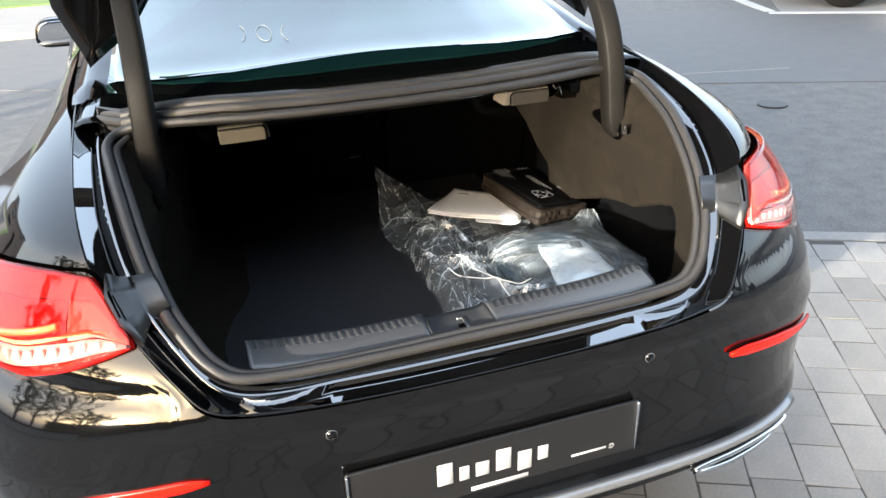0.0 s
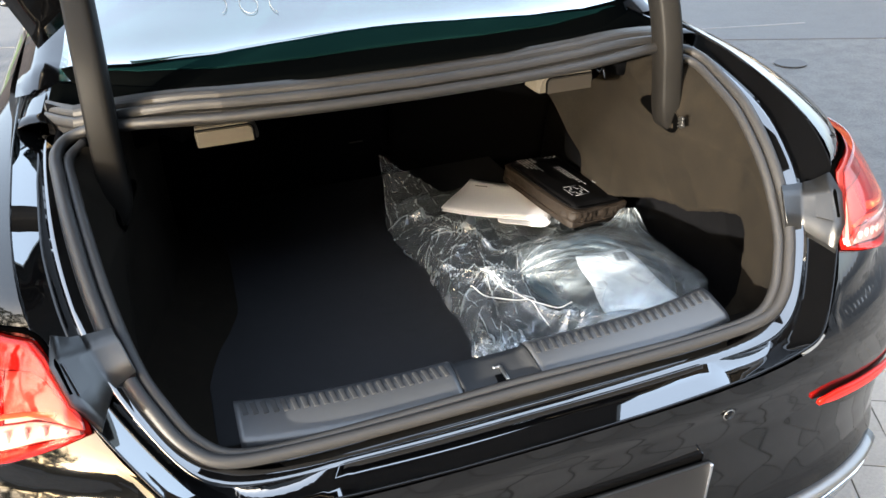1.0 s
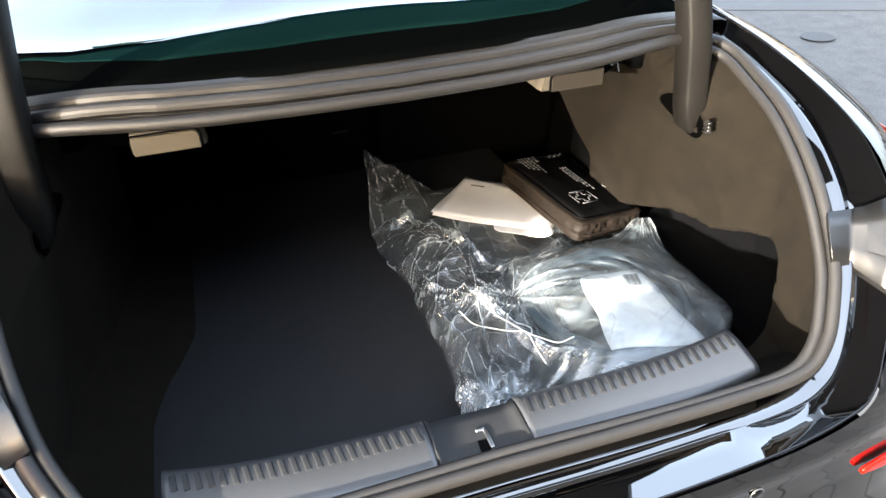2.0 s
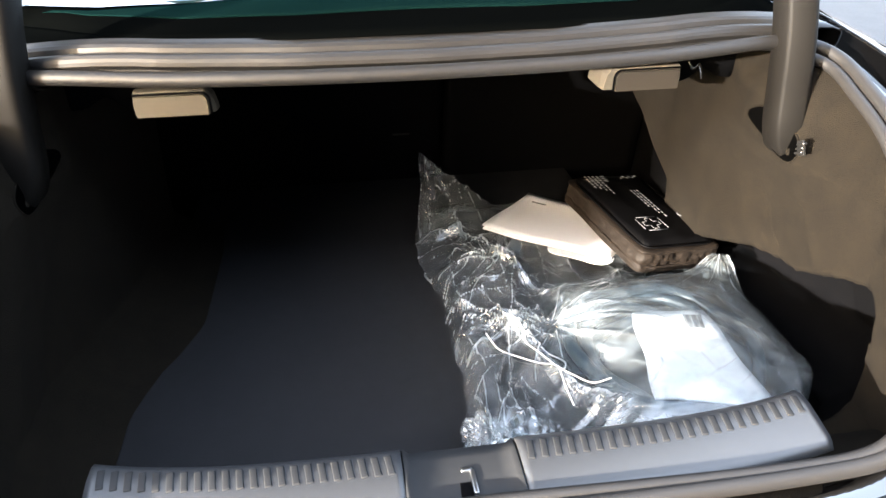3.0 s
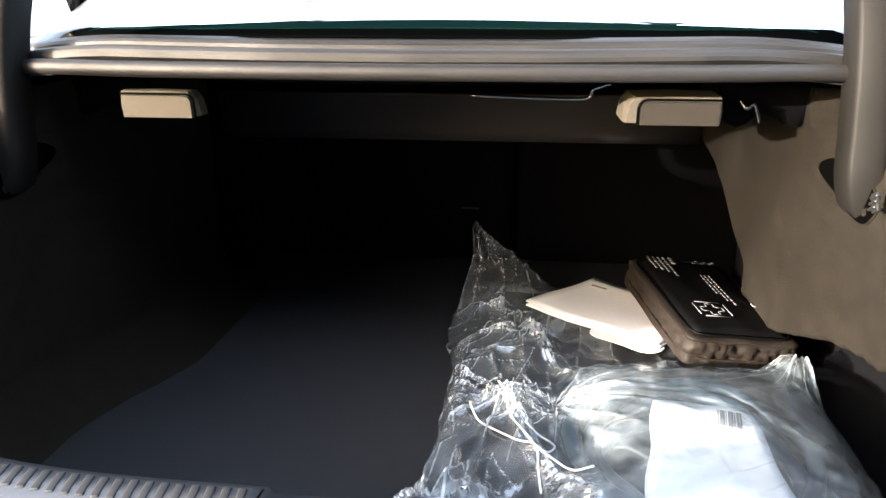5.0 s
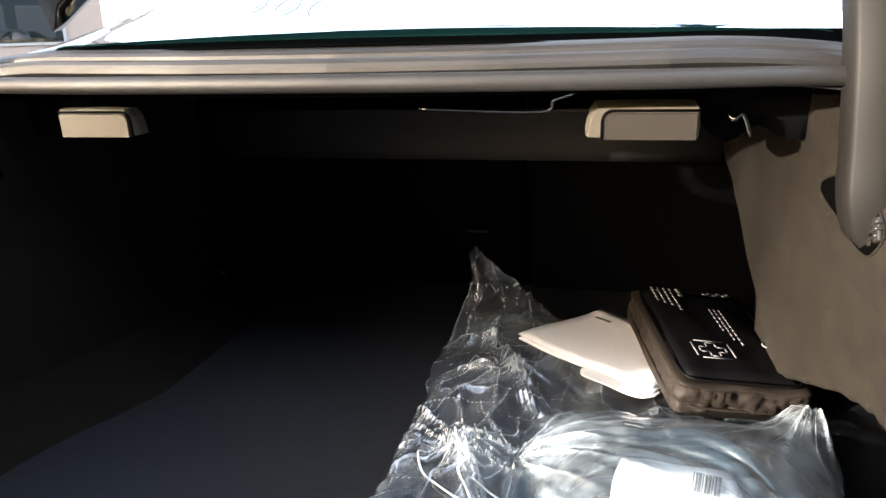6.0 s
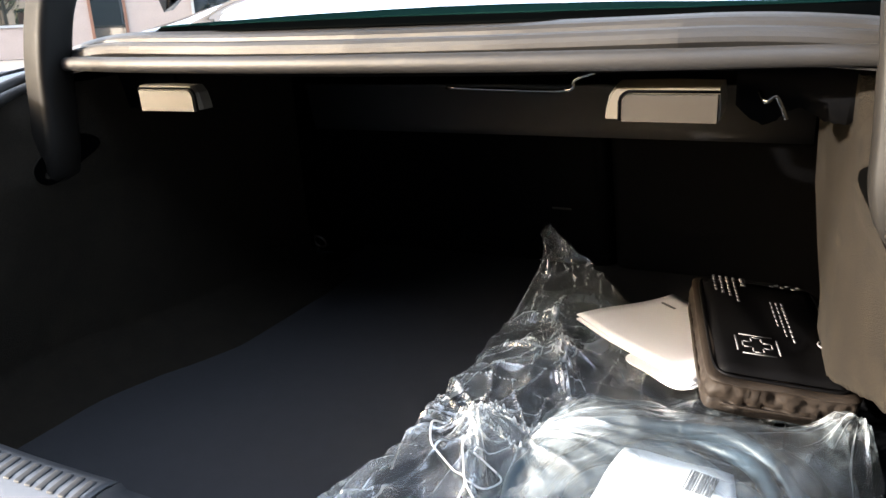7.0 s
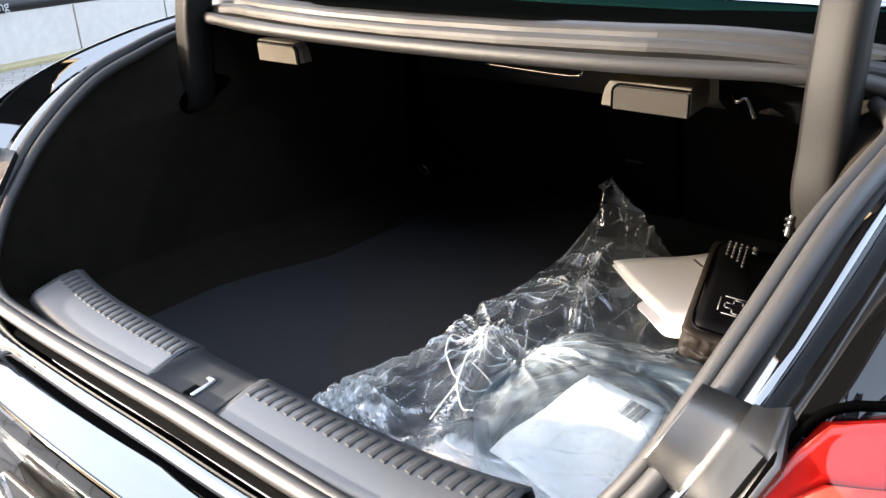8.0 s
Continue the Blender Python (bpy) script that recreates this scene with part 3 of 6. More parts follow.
def skin(phi, z):
    """A point of the right outer skin: phi 0 at the tail's middle to 90 at the flank."""
    e = 2 / lerp(z, POWER)
    s, c = math.sin(radians(phi)), math.cos(radians(phi))
    w = max(0.0, min(1.0, (phi - 70) / 14))
    half = smooth(z, HALF) * (1 - w) + smooth(z, HALF_MID) * w
    return Vector((half * s ** e if s > 0 else 0.0, 0.88 - 0.92 * c ** e + smooth(z, SET), z))


def skin_x(x, z):
    """The skin's point at a given x and height."""
    s = min(0.999, abs(x) / smooth(z, HALF)) ** (lerp(z, POWER) / 2)
    return skin(math.degrees(math.asin(s)), z)


PHI = [0, 0.6, 1.5, 3, 5, 7, 9, 11, 13, 15, 17, 18, 19, 20, 21, 22, 23, 24, 25, 26, 27, 28, 29, 30, 31, 32, 33, 34, 36, 38, 40, 42, 44, 46, 48, 50, 52, 54, 56, 58, 60, 62, 64, 66, 68, 70, 72, 74, 76, 78, 80, 82, 84, 86, 87.5, 89, 90]


def skin_rows(side, z_low, top, n, lift=0.0):
    rows = []
    for phi in PHI:
        zt = 0.8
        for _ in range(30):
            zt += 0.4 * (top(smooth(zt, HALF) * math.sin(radians(phi)) ** (2 / lerp(zt, POWER))) - zt)
        rows.append([])
        for k in range(n + 1):
            z = z_low + (zt - z_low) * k / n
            p = skin(phi, z)
            rows[-1].append((side * p.x, p.y - lift, p.z))
    return rows


car = tagged(empty("sedan_car"), "black four-door saloon car with its boot lid open", "car")


car.matrix_basis = CAR @ Matrix.Translation((0, 1.5, 0))


def at_car(ob):
    """Place a part of the car by the car's frame."""
    ob.matrix_parent_inverse = Matrix.Translation((0, -1.5, 0))
    return ob


def cpart(name, bm, mat, label="", smooth=True):
    return at_car(part(name, bm, mat, car, label, smooth))


def side_cut(x):
    return smooth(x, CUT_Z)


def build_body():
    rows = [r for r in skin_rows(-1, 0.392, side_cut, 48)][::-1] + skin_rows(1, 0.392, side_cut, 48)[1:]
    bm = grid(rows)
    # flanks run on to the nose
    for side in (-1, 1):
        edge = [skin(90, 0.27 + (side_cut(0.9) - 0.27) * k / 48) for k in range(49)]
        rows = []
        for y in (0, 0.15, 0.3, 0.5, 0.75, 1.0, 1.5, 2.2, 3.0, 3.5, 3.9):
            t = max(0, y - 2.6) / 1.3
            f = min(1.0, y)
            rows.append([(side * (p.x + 0.1 * f * max(0, (p.z - 0.8) / 0.2)) * (1 - 0.25 * t * t), p.y * (1 - 0.5 * f) + 0.45 * f + y, p.z - (0.1 * f + 0.05 * (y - f)) - 0.1 * t * t * (p.z > 0.7)) for p in edge])
        g = grid(rows if side > 0 else rows)
        me = bpy.data.meshes.new("t")
        g.to_mesh(me)
        g.free()
        bm.from_mesh(me)
        bpy.data.meshes.remove(me)
    bmesh.ops.recalc_face_normals(bm, faces=bm.faces)
    return cpart("body_shell", bm, PAINT, "glossy black painted bodywork and rear bumper")


build_body()


def gutter():
    """Painted channel between the shut line and the rubber seal: a deep groove by the light, a flat shelf, a trough at the sill."""
    n = 70
    a, b = spline(CUT, 6), spline(SEAL[:11], 6)

    def along(path, k):
        f = k * (len(path) - 1)
        i = min(int(f), len(path) - 2)
        return path[i].lerp(path[i + 1], f - i)
    half = []
    for i in range(n + 1):
        k = i / n
        p, q = along(a, k * 0.93), along(b, k)
        w = min(1.0, max(0.0, (k - 0.16) / 0.15))
        down = Vector((0, 0.006, -0.02)).lerp(Vector((-0.014, 0.014, -0.01)), w)
        # fraction from the shut line to the seal, and depth there: at the sill, then at the side
        sill_prof = [(0, 0), (0.012, 0.0), (0.03, 0.0), (0.3, 0.0), (0.555, 0.0), (0.563, -0.1), (0.577, -0.1), (0.585, 0.0), (0.72, 0.0), (0.735, -1.3), (0.88, -1.5), (1.0, 0.2)]
        side_prof = [(0, 0), (0.015, 0.5), (0.05, 1.7), (0.2, 2.1), (0.42, 1.9), (0.46, 0.7), (0.5, 0.45), (0.62, 0.45), (0.8, 0.45), (0.86, 0.5), (0.92, 0.9), (1.0, 0.6)]
        row = []
        for (f0, d0), (f1, d1) in zip(sill_prof, side_prof):
            row.append(p.lerp(q, f0 + (f1 - f0) * w) + down * (-d0 * (1 - w) + d1 * w))
        half.append(row)
    rows = [[(-v.x, v.y, v.z) for v in r] for r in half[:0:-1]] + [[tuple(v) for v in r] for r in half]
    bm = grid(rows)
    bmesh.ops.recalc_face_normals(bm, faces=bm.faces)
    cpart("gutter_panel", bm, PAINT_IN, "glossy black painted boot channel")
    loop = [Vector((-p.x, p.y, p.z)) for p in a[:0:-1]] + a
    cpart("shut_edge", tube([p + Vector((0, 0.002, 0.0012)) for p in loop], 0.0018, 6), PAINT, "bright painted edge of the shut line")


gutter()


def seal_loop():
    half = spline(SEAL, 6)
    loop = half + [Vector((-p.x, p.y, p.z)) for p in half[-2:0:-1]]
    cpart("boot_seal", tube(loop, 0.0088, 12, closed=True), RUBBER, "grey rubber boot seal bulb")
    # the inner lip runs round the sides and the sill and ends below the shelf's corners
    side = spline(SEAL[:12], 6)
    path = [Vector((-p.x, p.y, p.z)) for p in side[:0:-1]] + side
    path = [p + (Vector((0, 0.34, 0.9)) - p).normalized() * 0.016 + Vector((0, 0, -0.006)) for p in path]
    cpart("seal_lip", tube(path, 0.0075, 12), RUBBER, "grey rubber inner lip of the seal")


seal_loop()


# ---- boot sill, floor, walls ----
def sill():
    for side, x0, x1 in ((-1, 0.075, 0.372), (1, 0.042, 0.36)):
        rows = []
        n = 40
        for i in range(n + 1):
            x = x0 + (x1 - x0) * i / n
            f = (x / 0.37) ** 4
            rise, back = 0.006 * f, 0.02 * f
            prof = [(0.088, 0.716), (0.094, 0.7225), (0.1, 0.7255), (0.125, 0.7295), (0.14, 0.7315), (0.158, 0.7305), (0.168, 0.7255), (0.173, 0.712), (0.175, 0.60)]
            rows.append([(side * x, y + back, z + rise) for y, z in prof])
        bm = grid(rows if side < 0 else rows[::-1], thick=0.003)
        bmesh.ops.recalc_face_normals(bm, faces=bm.faces)
        pl = cpart("sill_plate", bm, SILL, "grey plastic loading sill trim with ribs")
        # ribs along the inner edge
        count = 22
        for i in range(count):
            x = x0 + 0.012 + (x1 - x0 - 0.024) * i / (count - 1)
            f = (x / 0.37) ** 4
            rb = box((0.0072, 0.024, 0.003), (side * x, 0.1445 + 0.02 * f, 0.7305 + 0.006 * f), 0.0012, 2, Matrix.Rotation(side * -0.12, 4, "Z"))
            r = part("rib", rb, SILLRIB, pl)
            r.matrix_parent_inverse = Matrix()
        for o in pl.children:
            o.matrix_parent_inverse = pl.matrix_basis.inverted()
    # recessed middle with the latch slot
    prof = [(0.088, 0.714), (0.096, 0.718), (0.12, 0.7195), (0.15, 0.72), (0.166, 0.716), (0.172, 0.70), (0.174, 0.60)]
    bm = grid([[(x, y, z + dz) for y, z in prof] for x, dz in ((-0.0745, 0.008), (-0.068, 0.001), (-0.03, 0), (0.02, 0), (0.036, 0.001), (0.0415, 0.008))], thick=0.003)
    bmesh.ops.recalc_face_normals(bm, faces=bm.faces)
    cpart("latch_cover", bm, SILLRIB, "dark grey plastic latch cover in the sill")
    # solid black block paints the shade inside the latch opening
    cpart("latch_slot", box((0.013, 0.034, 0.006), (-0.016, 0.12, 0.7195), 0.001, 1), CARPET, "black block standing in for the shaded latch opening")
    bm = box((0.005, 0.03, 0.005), (-0.0075, 0.119, 0.7225), 0.0015, 2)
    box((0.012, 0.005, 0.005), (-0.0125, 0.1345, 0.7225), 0.0015, 2, bm=bm)
    cpart("striker", bm, STEEL, "bright steel boot striker loop")
    # structure below the sill and corner trims
    bm = grid([[(x, y, z) for x in (-0.52, -0.4, -0.2, 0, 0.2, 0.4, 0.52)] for y, z in ((0.06, 0.715), (0.085, 0.714), (0.12, 0.70), (0.18, 0.66), (0.185, 0.5))])
    cpart("sill_carrier", bm, TRIM)


sill()


def floor_z(y):
    return 0.612 - 0.061 * y


# lower edge of the felt panel over the wheel arch hollow: along the car, height
RECESS = [(0.1, 0.55), (0.235, 0.57), (0.25, 0.70), (0.262, 0.755), (0.283, 0.773), (0.335, 0.757), (0.42, 0.715), (0.52, 0.697), (0.65, 0.645), (0.95, 0.6)]


def wall_x(y, z, pocket=1.0):
    """The right side lining's inner face: an upper panel over the wheel arch, hollow below, a foot at the floor."""
    upper = lerp(y, [(0.1, 0.445), (0.18, 0.477), (0.3, 0.504), (0.45, 0.48), (0.54, 0.46), (0.65, 0.447), (0.75, 0.438), (0.86, 0.428), (0.95, 0.43)])
    lean = lerp(y, [(0.3, 1.0), (0.46, 1.0), (0.55, 0.0)])
    top = lerp(z, [(0.66, 0.0), (0.78, 0.004), (0.87, 0.002), (0.99, 0.058)]) * lean + lerp(z, [(0.7, 0.0), (0.99, -0.01)]) * (1 - lean)
    edge = lerp(y, RECESS)
    k = max(0.0, min(1.0, (edge - z) / 0.009 + 0.5))
    k = k * k * (3 - 2 * k)
    inner = lerp(y, [(0.1, 0.0), (0.232, 0.0), (0.25, 0.07), (0.3, 0.1), (0.5, 0.11), (0.8, 0.09), (0.95, 0.05)])
    foot = max(0.0, min(1.0, (floor_z(y) + 0.05 - z) / 0.055)) ** 1.5 * lerp(y, [(0.1, 0.06), (0.25, 0.1), (0.6, 0.13), (0.95, 0.1)])
    d = (y - 0.46) + (0.87 - z) * 0.62
    fold = 0.020 * max(0.0, min(1.0, d / 0.1)) * max(0.0, min(1.0, (0.885 - z) / 0.04)) * max(0.0, min(1.0, (0.62 - y) / 0.12))
    return upper + top + inner * k * pocket - foot + fold


def side_wall(side, name, label):
    rows = []
    ys = [0.095 + 0.855 * i / 110 for i in range(111)]
    for y0 in ys:
        top = lerp(y0, [(0.09, 0.745), (0.13, 0.80), (0.165, 0.838), (0.245, 0.897), (0.345, 0.95), (0.44, 0.975), (0.51, 0.985), (0.95, 0.99)])
        row = []
        for k in range(91):
            z = 0.5 + (top - 0.5) * k / 90
            y = y0 if side < 0 else 0.095 + (y0 - 0.095) * (lerp(z, [(0.5, 0.70), (0.715, 0.727), (0.744, 0.78), (0.797, 0.845), (0.816, 0.9), (0.826, 1.0), (0.84, 1.06)]) - 0.095) / 0.855
            x = wall_x(y, z, 1.0 if side > 0 else 0.0)
            # the rim rolls out to the seal
            d = top - z
            rim = lerp(top, [(0.745, 0.44), (0.80, 0.462), (0.838, 0.485), (0.897, 0.508), (0.95, 0.525), (0.985, 0.535), (0.99, 0.535)])
            if d < 0.05 and y0 < 0.52:
                w = (1 - d / 0.05) ** 2
                x = x + (rim - x) * w
            row.append((side * x, y, z))
        rows.append(row)
    bm = grid(rows)
    bmesh.ops.recalc_face_normals(bm, faces=bm.faces)
    if side < 0:
        return cpart(name, bm, TRIM, label)
    # the shade in the hollow below the felt panel is painted in black
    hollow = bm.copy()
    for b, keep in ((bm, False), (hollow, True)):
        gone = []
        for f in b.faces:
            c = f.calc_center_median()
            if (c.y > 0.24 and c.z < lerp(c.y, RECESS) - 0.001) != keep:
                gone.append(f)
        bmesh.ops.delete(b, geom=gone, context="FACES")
    cpart("recess_shade", hollow, CARPET, "black faces painting the shade in the hollow below the felt lining")
    return cpart(name, bm, TRIM, label)


side_wall(1, "side_lining", "brownish grey felt boot side lining")
side_wall(-1, "side_lining", "brownish grey felt boot side lining")


def boot_inside():
    # floor board
    bm = box((0.80, 0.98, 0.012), (-0.01, 0.67, floor_z(0.67) - 0.006), 0.003, 2, pose(0, 0, 0, -3.5))
    cpart("boot_floor", bm, FLOORCARPET, "charcoal carpeted boot floor board")
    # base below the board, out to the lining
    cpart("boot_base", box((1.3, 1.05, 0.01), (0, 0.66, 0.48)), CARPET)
    # seat backs in two pieces
    for x0, x1 in ((-0.56, 0.1105), (0.1115, 0.56)):
        rows = []
        for z, y in ((0.51, 1.135), (0.54, 1.13), (0.6, 1.12), (0.75, 1.085), (0.86, 1.06), (0.93, 1.05)):
            rows.append([(x0, y + 0.02, z), (x0 + 0.012, y + 0.004, z), (x0 + 0.03, y, z), (x1 - 0.03, y, z), (x1 - 0.012, y + 0.004, z), (x1, y + 0.02, z)])
        bm = grid(rows, thick=0.02)
        bmesh.ops.recalc_face_normals(bm, faces=bm.faces)
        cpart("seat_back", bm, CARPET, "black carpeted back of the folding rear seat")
    # added black panel behind the seats, stops light showing through their gap
    cpart('seat_light_stop', box((1.1, 0.02, 0.46), (0, 1.2, 0.7)), CARPET)
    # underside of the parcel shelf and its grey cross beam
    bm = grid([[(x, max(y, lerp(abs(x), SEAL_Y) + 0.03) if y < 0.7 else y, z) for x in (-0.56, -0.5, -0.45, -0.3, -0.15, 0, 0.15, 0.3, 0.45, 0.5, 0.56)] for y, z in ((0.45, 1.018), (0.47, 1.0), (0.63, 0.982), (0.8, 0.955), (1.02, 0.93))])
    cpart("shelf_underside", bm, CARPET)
    bm = grid([[(x, y, z) for x in (-0.42, -0.2, 0, 0.2, 0.42)] for y, z in ((0.985, 0.905), (0.99, 0.9), (1.0, 0.84), (1.005, 0.822), (1.03, 0.82))], thick=0.004)
    bmesh.ops.recalc_face_normals(bm, faces=bm.faces)
    cpart("shelf_beam", bm, BEAM, "dark grey steel cross beam under the parcel shelf")
    # wings beside the seats
    for s in (-1, 1):
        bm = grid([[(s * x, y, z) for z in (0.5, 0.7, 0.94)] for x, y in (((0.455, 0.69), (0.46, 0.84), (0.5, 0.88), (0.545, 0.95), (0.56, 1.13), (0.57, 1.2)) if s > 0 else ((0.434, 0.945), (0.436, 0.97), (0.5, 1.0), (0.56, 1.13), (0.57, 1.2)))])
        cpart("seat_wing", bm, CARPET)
    # added panels that block light leaking in past the linings and shelf
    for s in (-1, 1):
        cpart("side_light_stop", box((0.01, 0.7, 0.52), (s * 0.578, 0.93, 0.71), 0.002, 1), CARPET)
        cpart("shelf_light_stop", box((0.012, 0.655, 0.06), (s * 0.545, 0.8425, 0.956), 0.003, 1), CARPET)
    cpart("tie_ring", tube([Vector((-0.488 + 0.014 * math.cos(a), 1.058 - 0.006 * math.sin(a), 0.565 + 0.014 * math.sin(a))) for a in [k * math.tau / 20 for k in range(20)]], 0.0022, 8, closed=True), STEEL, "small steel tie-down ring")
    cpart("seat_label", box((0.035, 0.002, 0.003), (0.02, 1.103, 0.66)), GRIPDARK, "thin white label edge on the seat back")


boot_inside()


def grip(side):
    """A seat release grip below the shelf edge: a moulded body that flares towards the car's middle, a flush lever and the dark gap round it."""
    g = tagged(empty("seat_release_grip"), "grey plastic seat release grip below the parcel shelf", "grip", "seat release grips")
    g.matrix_basis = CAR @ pose(0.292 if side > 0 else -0.305, 0.535, 0.9655)
    w, h = 0.088, 0.027
    # body: rings from the front face back, the inner end sweeping down and away
    rows = []
    for y, grow, top in ((0.0, 0.0, 0.0), (0.004, 0.001, 0.001), (0.012, 0.003, 0.001), (0.03, 0.004, 0.001), (0.05, 0.005, 0.0)):
        inner = -w / 2 - (0.006 if side > 0 else -0.004) - grow
        ring = [(inner - 0.007, -h / 2), (inner - 0.006, -h * 0.2), (inner - 0.003, h * 0.25), (inner + 0.003, h / 2 + 0.001 + top), (0, h / 2 + 0.002 + top), (w / 2, h / 2 + 0.001 + top), (w / 2 + 0.002, 0), (w / 2 + 0.001, -h / 2)]
        rows.append([(side * x, y if side > 0 else 0.35 * y, z) for x, z in ring])
    bm = grid(rows, close_u=True)
    bm.verts.ensure_lookup_table()
    bm.faces.new(bm.verts[:8])
    bm.faces.new(bm.verts[-8:])
    bmesh.ops.recalc_face_normals(bm, faces=bm.faces)
    part("body", bm, GRIP, g, "", False)
    # lever with a rounded upper inner corner
    def outline(x0, x1, z0, z1, r, y):
        pts = [(x1, z0), (x1, z1)] + [(x0 + r - r * math.sin(a), z1 - r + r * math.cos(a)) for a in [k * math.pi / 16 for k in range(9)]] + [(x0, z0)]
        return [Vector((side * x, y, z)) for x, z in pts]
    bm = bmesh.new()
    front = [bm.verts.new(p) for p in outline(-w / 2 + 0.003, w / 2 - 0.001, -h / 2 - 0.0015, h / 2 - 0.0035, 0.008, -0.004)]
    back = [bm.verts.new(p) for p in outline(-w / 2 + 0.002, w / 2, -h / 2 - 0.002, h / 2 - 0.003, 0.009, 0.001)]
    bm.faces.new(front)
    for i in range(len(front)):
        j = (i + 1) % len(front)
        bm.faces.new((front[i], front[j], back[j], back[i]))
    bmesh.ops.recalc_face_normals(bm, faces=bm.faces)
    # the right lever's shade is put into its colour
    part("lever", bm, GRIP if side < 0 else GRIPDARK, g, "grey plastic pull lever", False)
    part("gap", tube(outline(-w / 2, w / 2 + 0.001, -h / 2 - 0.001, h / 2 - 0.001, 0.0105, -0.0012)[1:], 0.0014, 6), CARPET, g, "black gap round the lever")
    return g


grip(-1)
grip(1)


def shelf_bracket():
    """A lobed black sheet below the shelf's corner, with a wire clip beside the release grip."""
    for s in (-1, 1):
        low = [(0.345, 0.955), (0.36, 0.94), (0.378, 0.938), (0.39, 0.95), (0.405, 0.953), (0.418, 0.943), (0.434, 0.939), (0.448, 0.941), (0.46, 0.949), (0.475, 0.953), (0.486, 0.964), (0.492, 0.975)]
        low = spline([(x, 0, z) for x, z in low], 4)
        rnd = random.Random(5)
        rows = [[(s * p.x, 0.60 + dy, p.z + 0.0015 * rnd.uniform(-1, 1)), (s * p.x, 0.597 + dy, 0.965), (s * p.x, 0.59 + dy, 0.993)] for p in low for dy in (0.0,)]
        bm = grid(rows, thick=0.004)
        bmesh.ops.recalc_face_normals(bm, faces=bm.faces)
        cpart("shelf_lobes", bm, CARPET, "lobed black sheet under the shelf corner")
        if s < 0:
            continue
        pts = [(0.366, 0.575, 0.972), (0.372, 0.57, 0.963), (0.38, 0.572, 0.968), (0.386, 0.574, 0.957), (0.39, 0.576, 0.946)]
        cpart("shelf_wire", tube(spline([(s * x, y, z) for x, y, z in pts], 6), 0.0026, 7), PAINT_IN, "glossy black wire clip under the shelf")
        # release cable run along the front of the shelf
        pts = [(0.06, 0.56, 0.976), (0.12, 0.56, 0.974), (0.19, 0.558, 0.974), (0.2, 0.556, 0.985), (0.22, 0.555, 0.992)]
        cpart("release_cable", tube(spline([(s * x, y, z) for x, y, z in pts], 6), 0.002, 7), PAINT_IN, "glossy black release cable under the shelf")


shelf_bracket()


# ---- hinge arms and lid ----
def hinge_arm(side):
    path = spline([(side * x, y, z) for x, y, z in ((0.56, 0.53, 0.842), (0.525, 0.515, 0.852), (0.492, 0.502, 0.873), (0.479, 0.5, 0.905), (0.477, 0.506, 0.95), (0.474, 0.516, 1.02), (0.471, 0.54, 1.09), (0.471, 0.59, 1.15), (0.474, 0.67, 1.21), (0.478, 0.77, 1.25), (0.48, 0.85, 1.27))], 6)
    prof = [(-0.9, -0.7), (-0.7, -0.95), (0.7, -0.95), (0.9, -0.7), (0.9, 0.7), (0.7, 0.95), (0.45, 1.06), (0.2, 0.95), (-0.7, 0.95), (-0.9, 0.7)]
    bm = tube(path, 0.0235, squash=prof, normal=lambda k: (0, -1, 0.2))
    bmesh.ops.recalc_face_normals(bm, faces=bm.faces)
    cpart("hinge_arm", bm, ARM, "brown-grey sleeved boot hinge arm")
    # the slot that the arm comes out of: a near-black sheet paints its shade
    rim = spline([(y, z, 0) for y, z in ((0.545, 0.902), (0.542, 0.911), (0.527, 0.919), (0.5, 0.914), (0.465, 0.889), (0.459, 0.872), (0.471, 0.863), (0.49, 0.866), (0.512, 0.88), (0.535, 0.893), (0.545, 0.902))], 4)[:-1]
    bm = bmesh.new()
    vs = [bm.verts.new((side * (wall_x(p.x, p.y) - 0.0025), p.x, p.y)) for p in rim]
    bm.faces.new(vs)
    bmesh.ops.triangulate(bm, faces=bm.faces[:])
    cpart("hinge_slot", bm, GAP_SHADE, "near-black sheet painting the shade in the lining's hinge slot")
    cpart("slot_edge", tube([Vector((side * (wall_x(p.x, p.y) - 0.001), p.x, p.y)) for p in rim], 0.0014, 6, closed=True), TRIM)
    if side < 0:
        return
    # pale clip at the arm's foot
    bm = box((0.004, 0.013, 0.02), (side * 0.472, 0.44, 0.896), 0.0015, 2, Matrix.Rotation(-0.5, 4, "X"))
    for k in range(3):
        box((0.006, 0.016, 0.003), (side * 0.471, 0.44, 0.89 + 0.006 * k), 0.001, 1, Matrix.Rotation(-0.5, 4, "X"), bm)
    cpart("arm_clip", bm, CLIP, "small pale clip at the hinge arm's foot", False)


hinge_arm(-1)
hinge_arm(1)


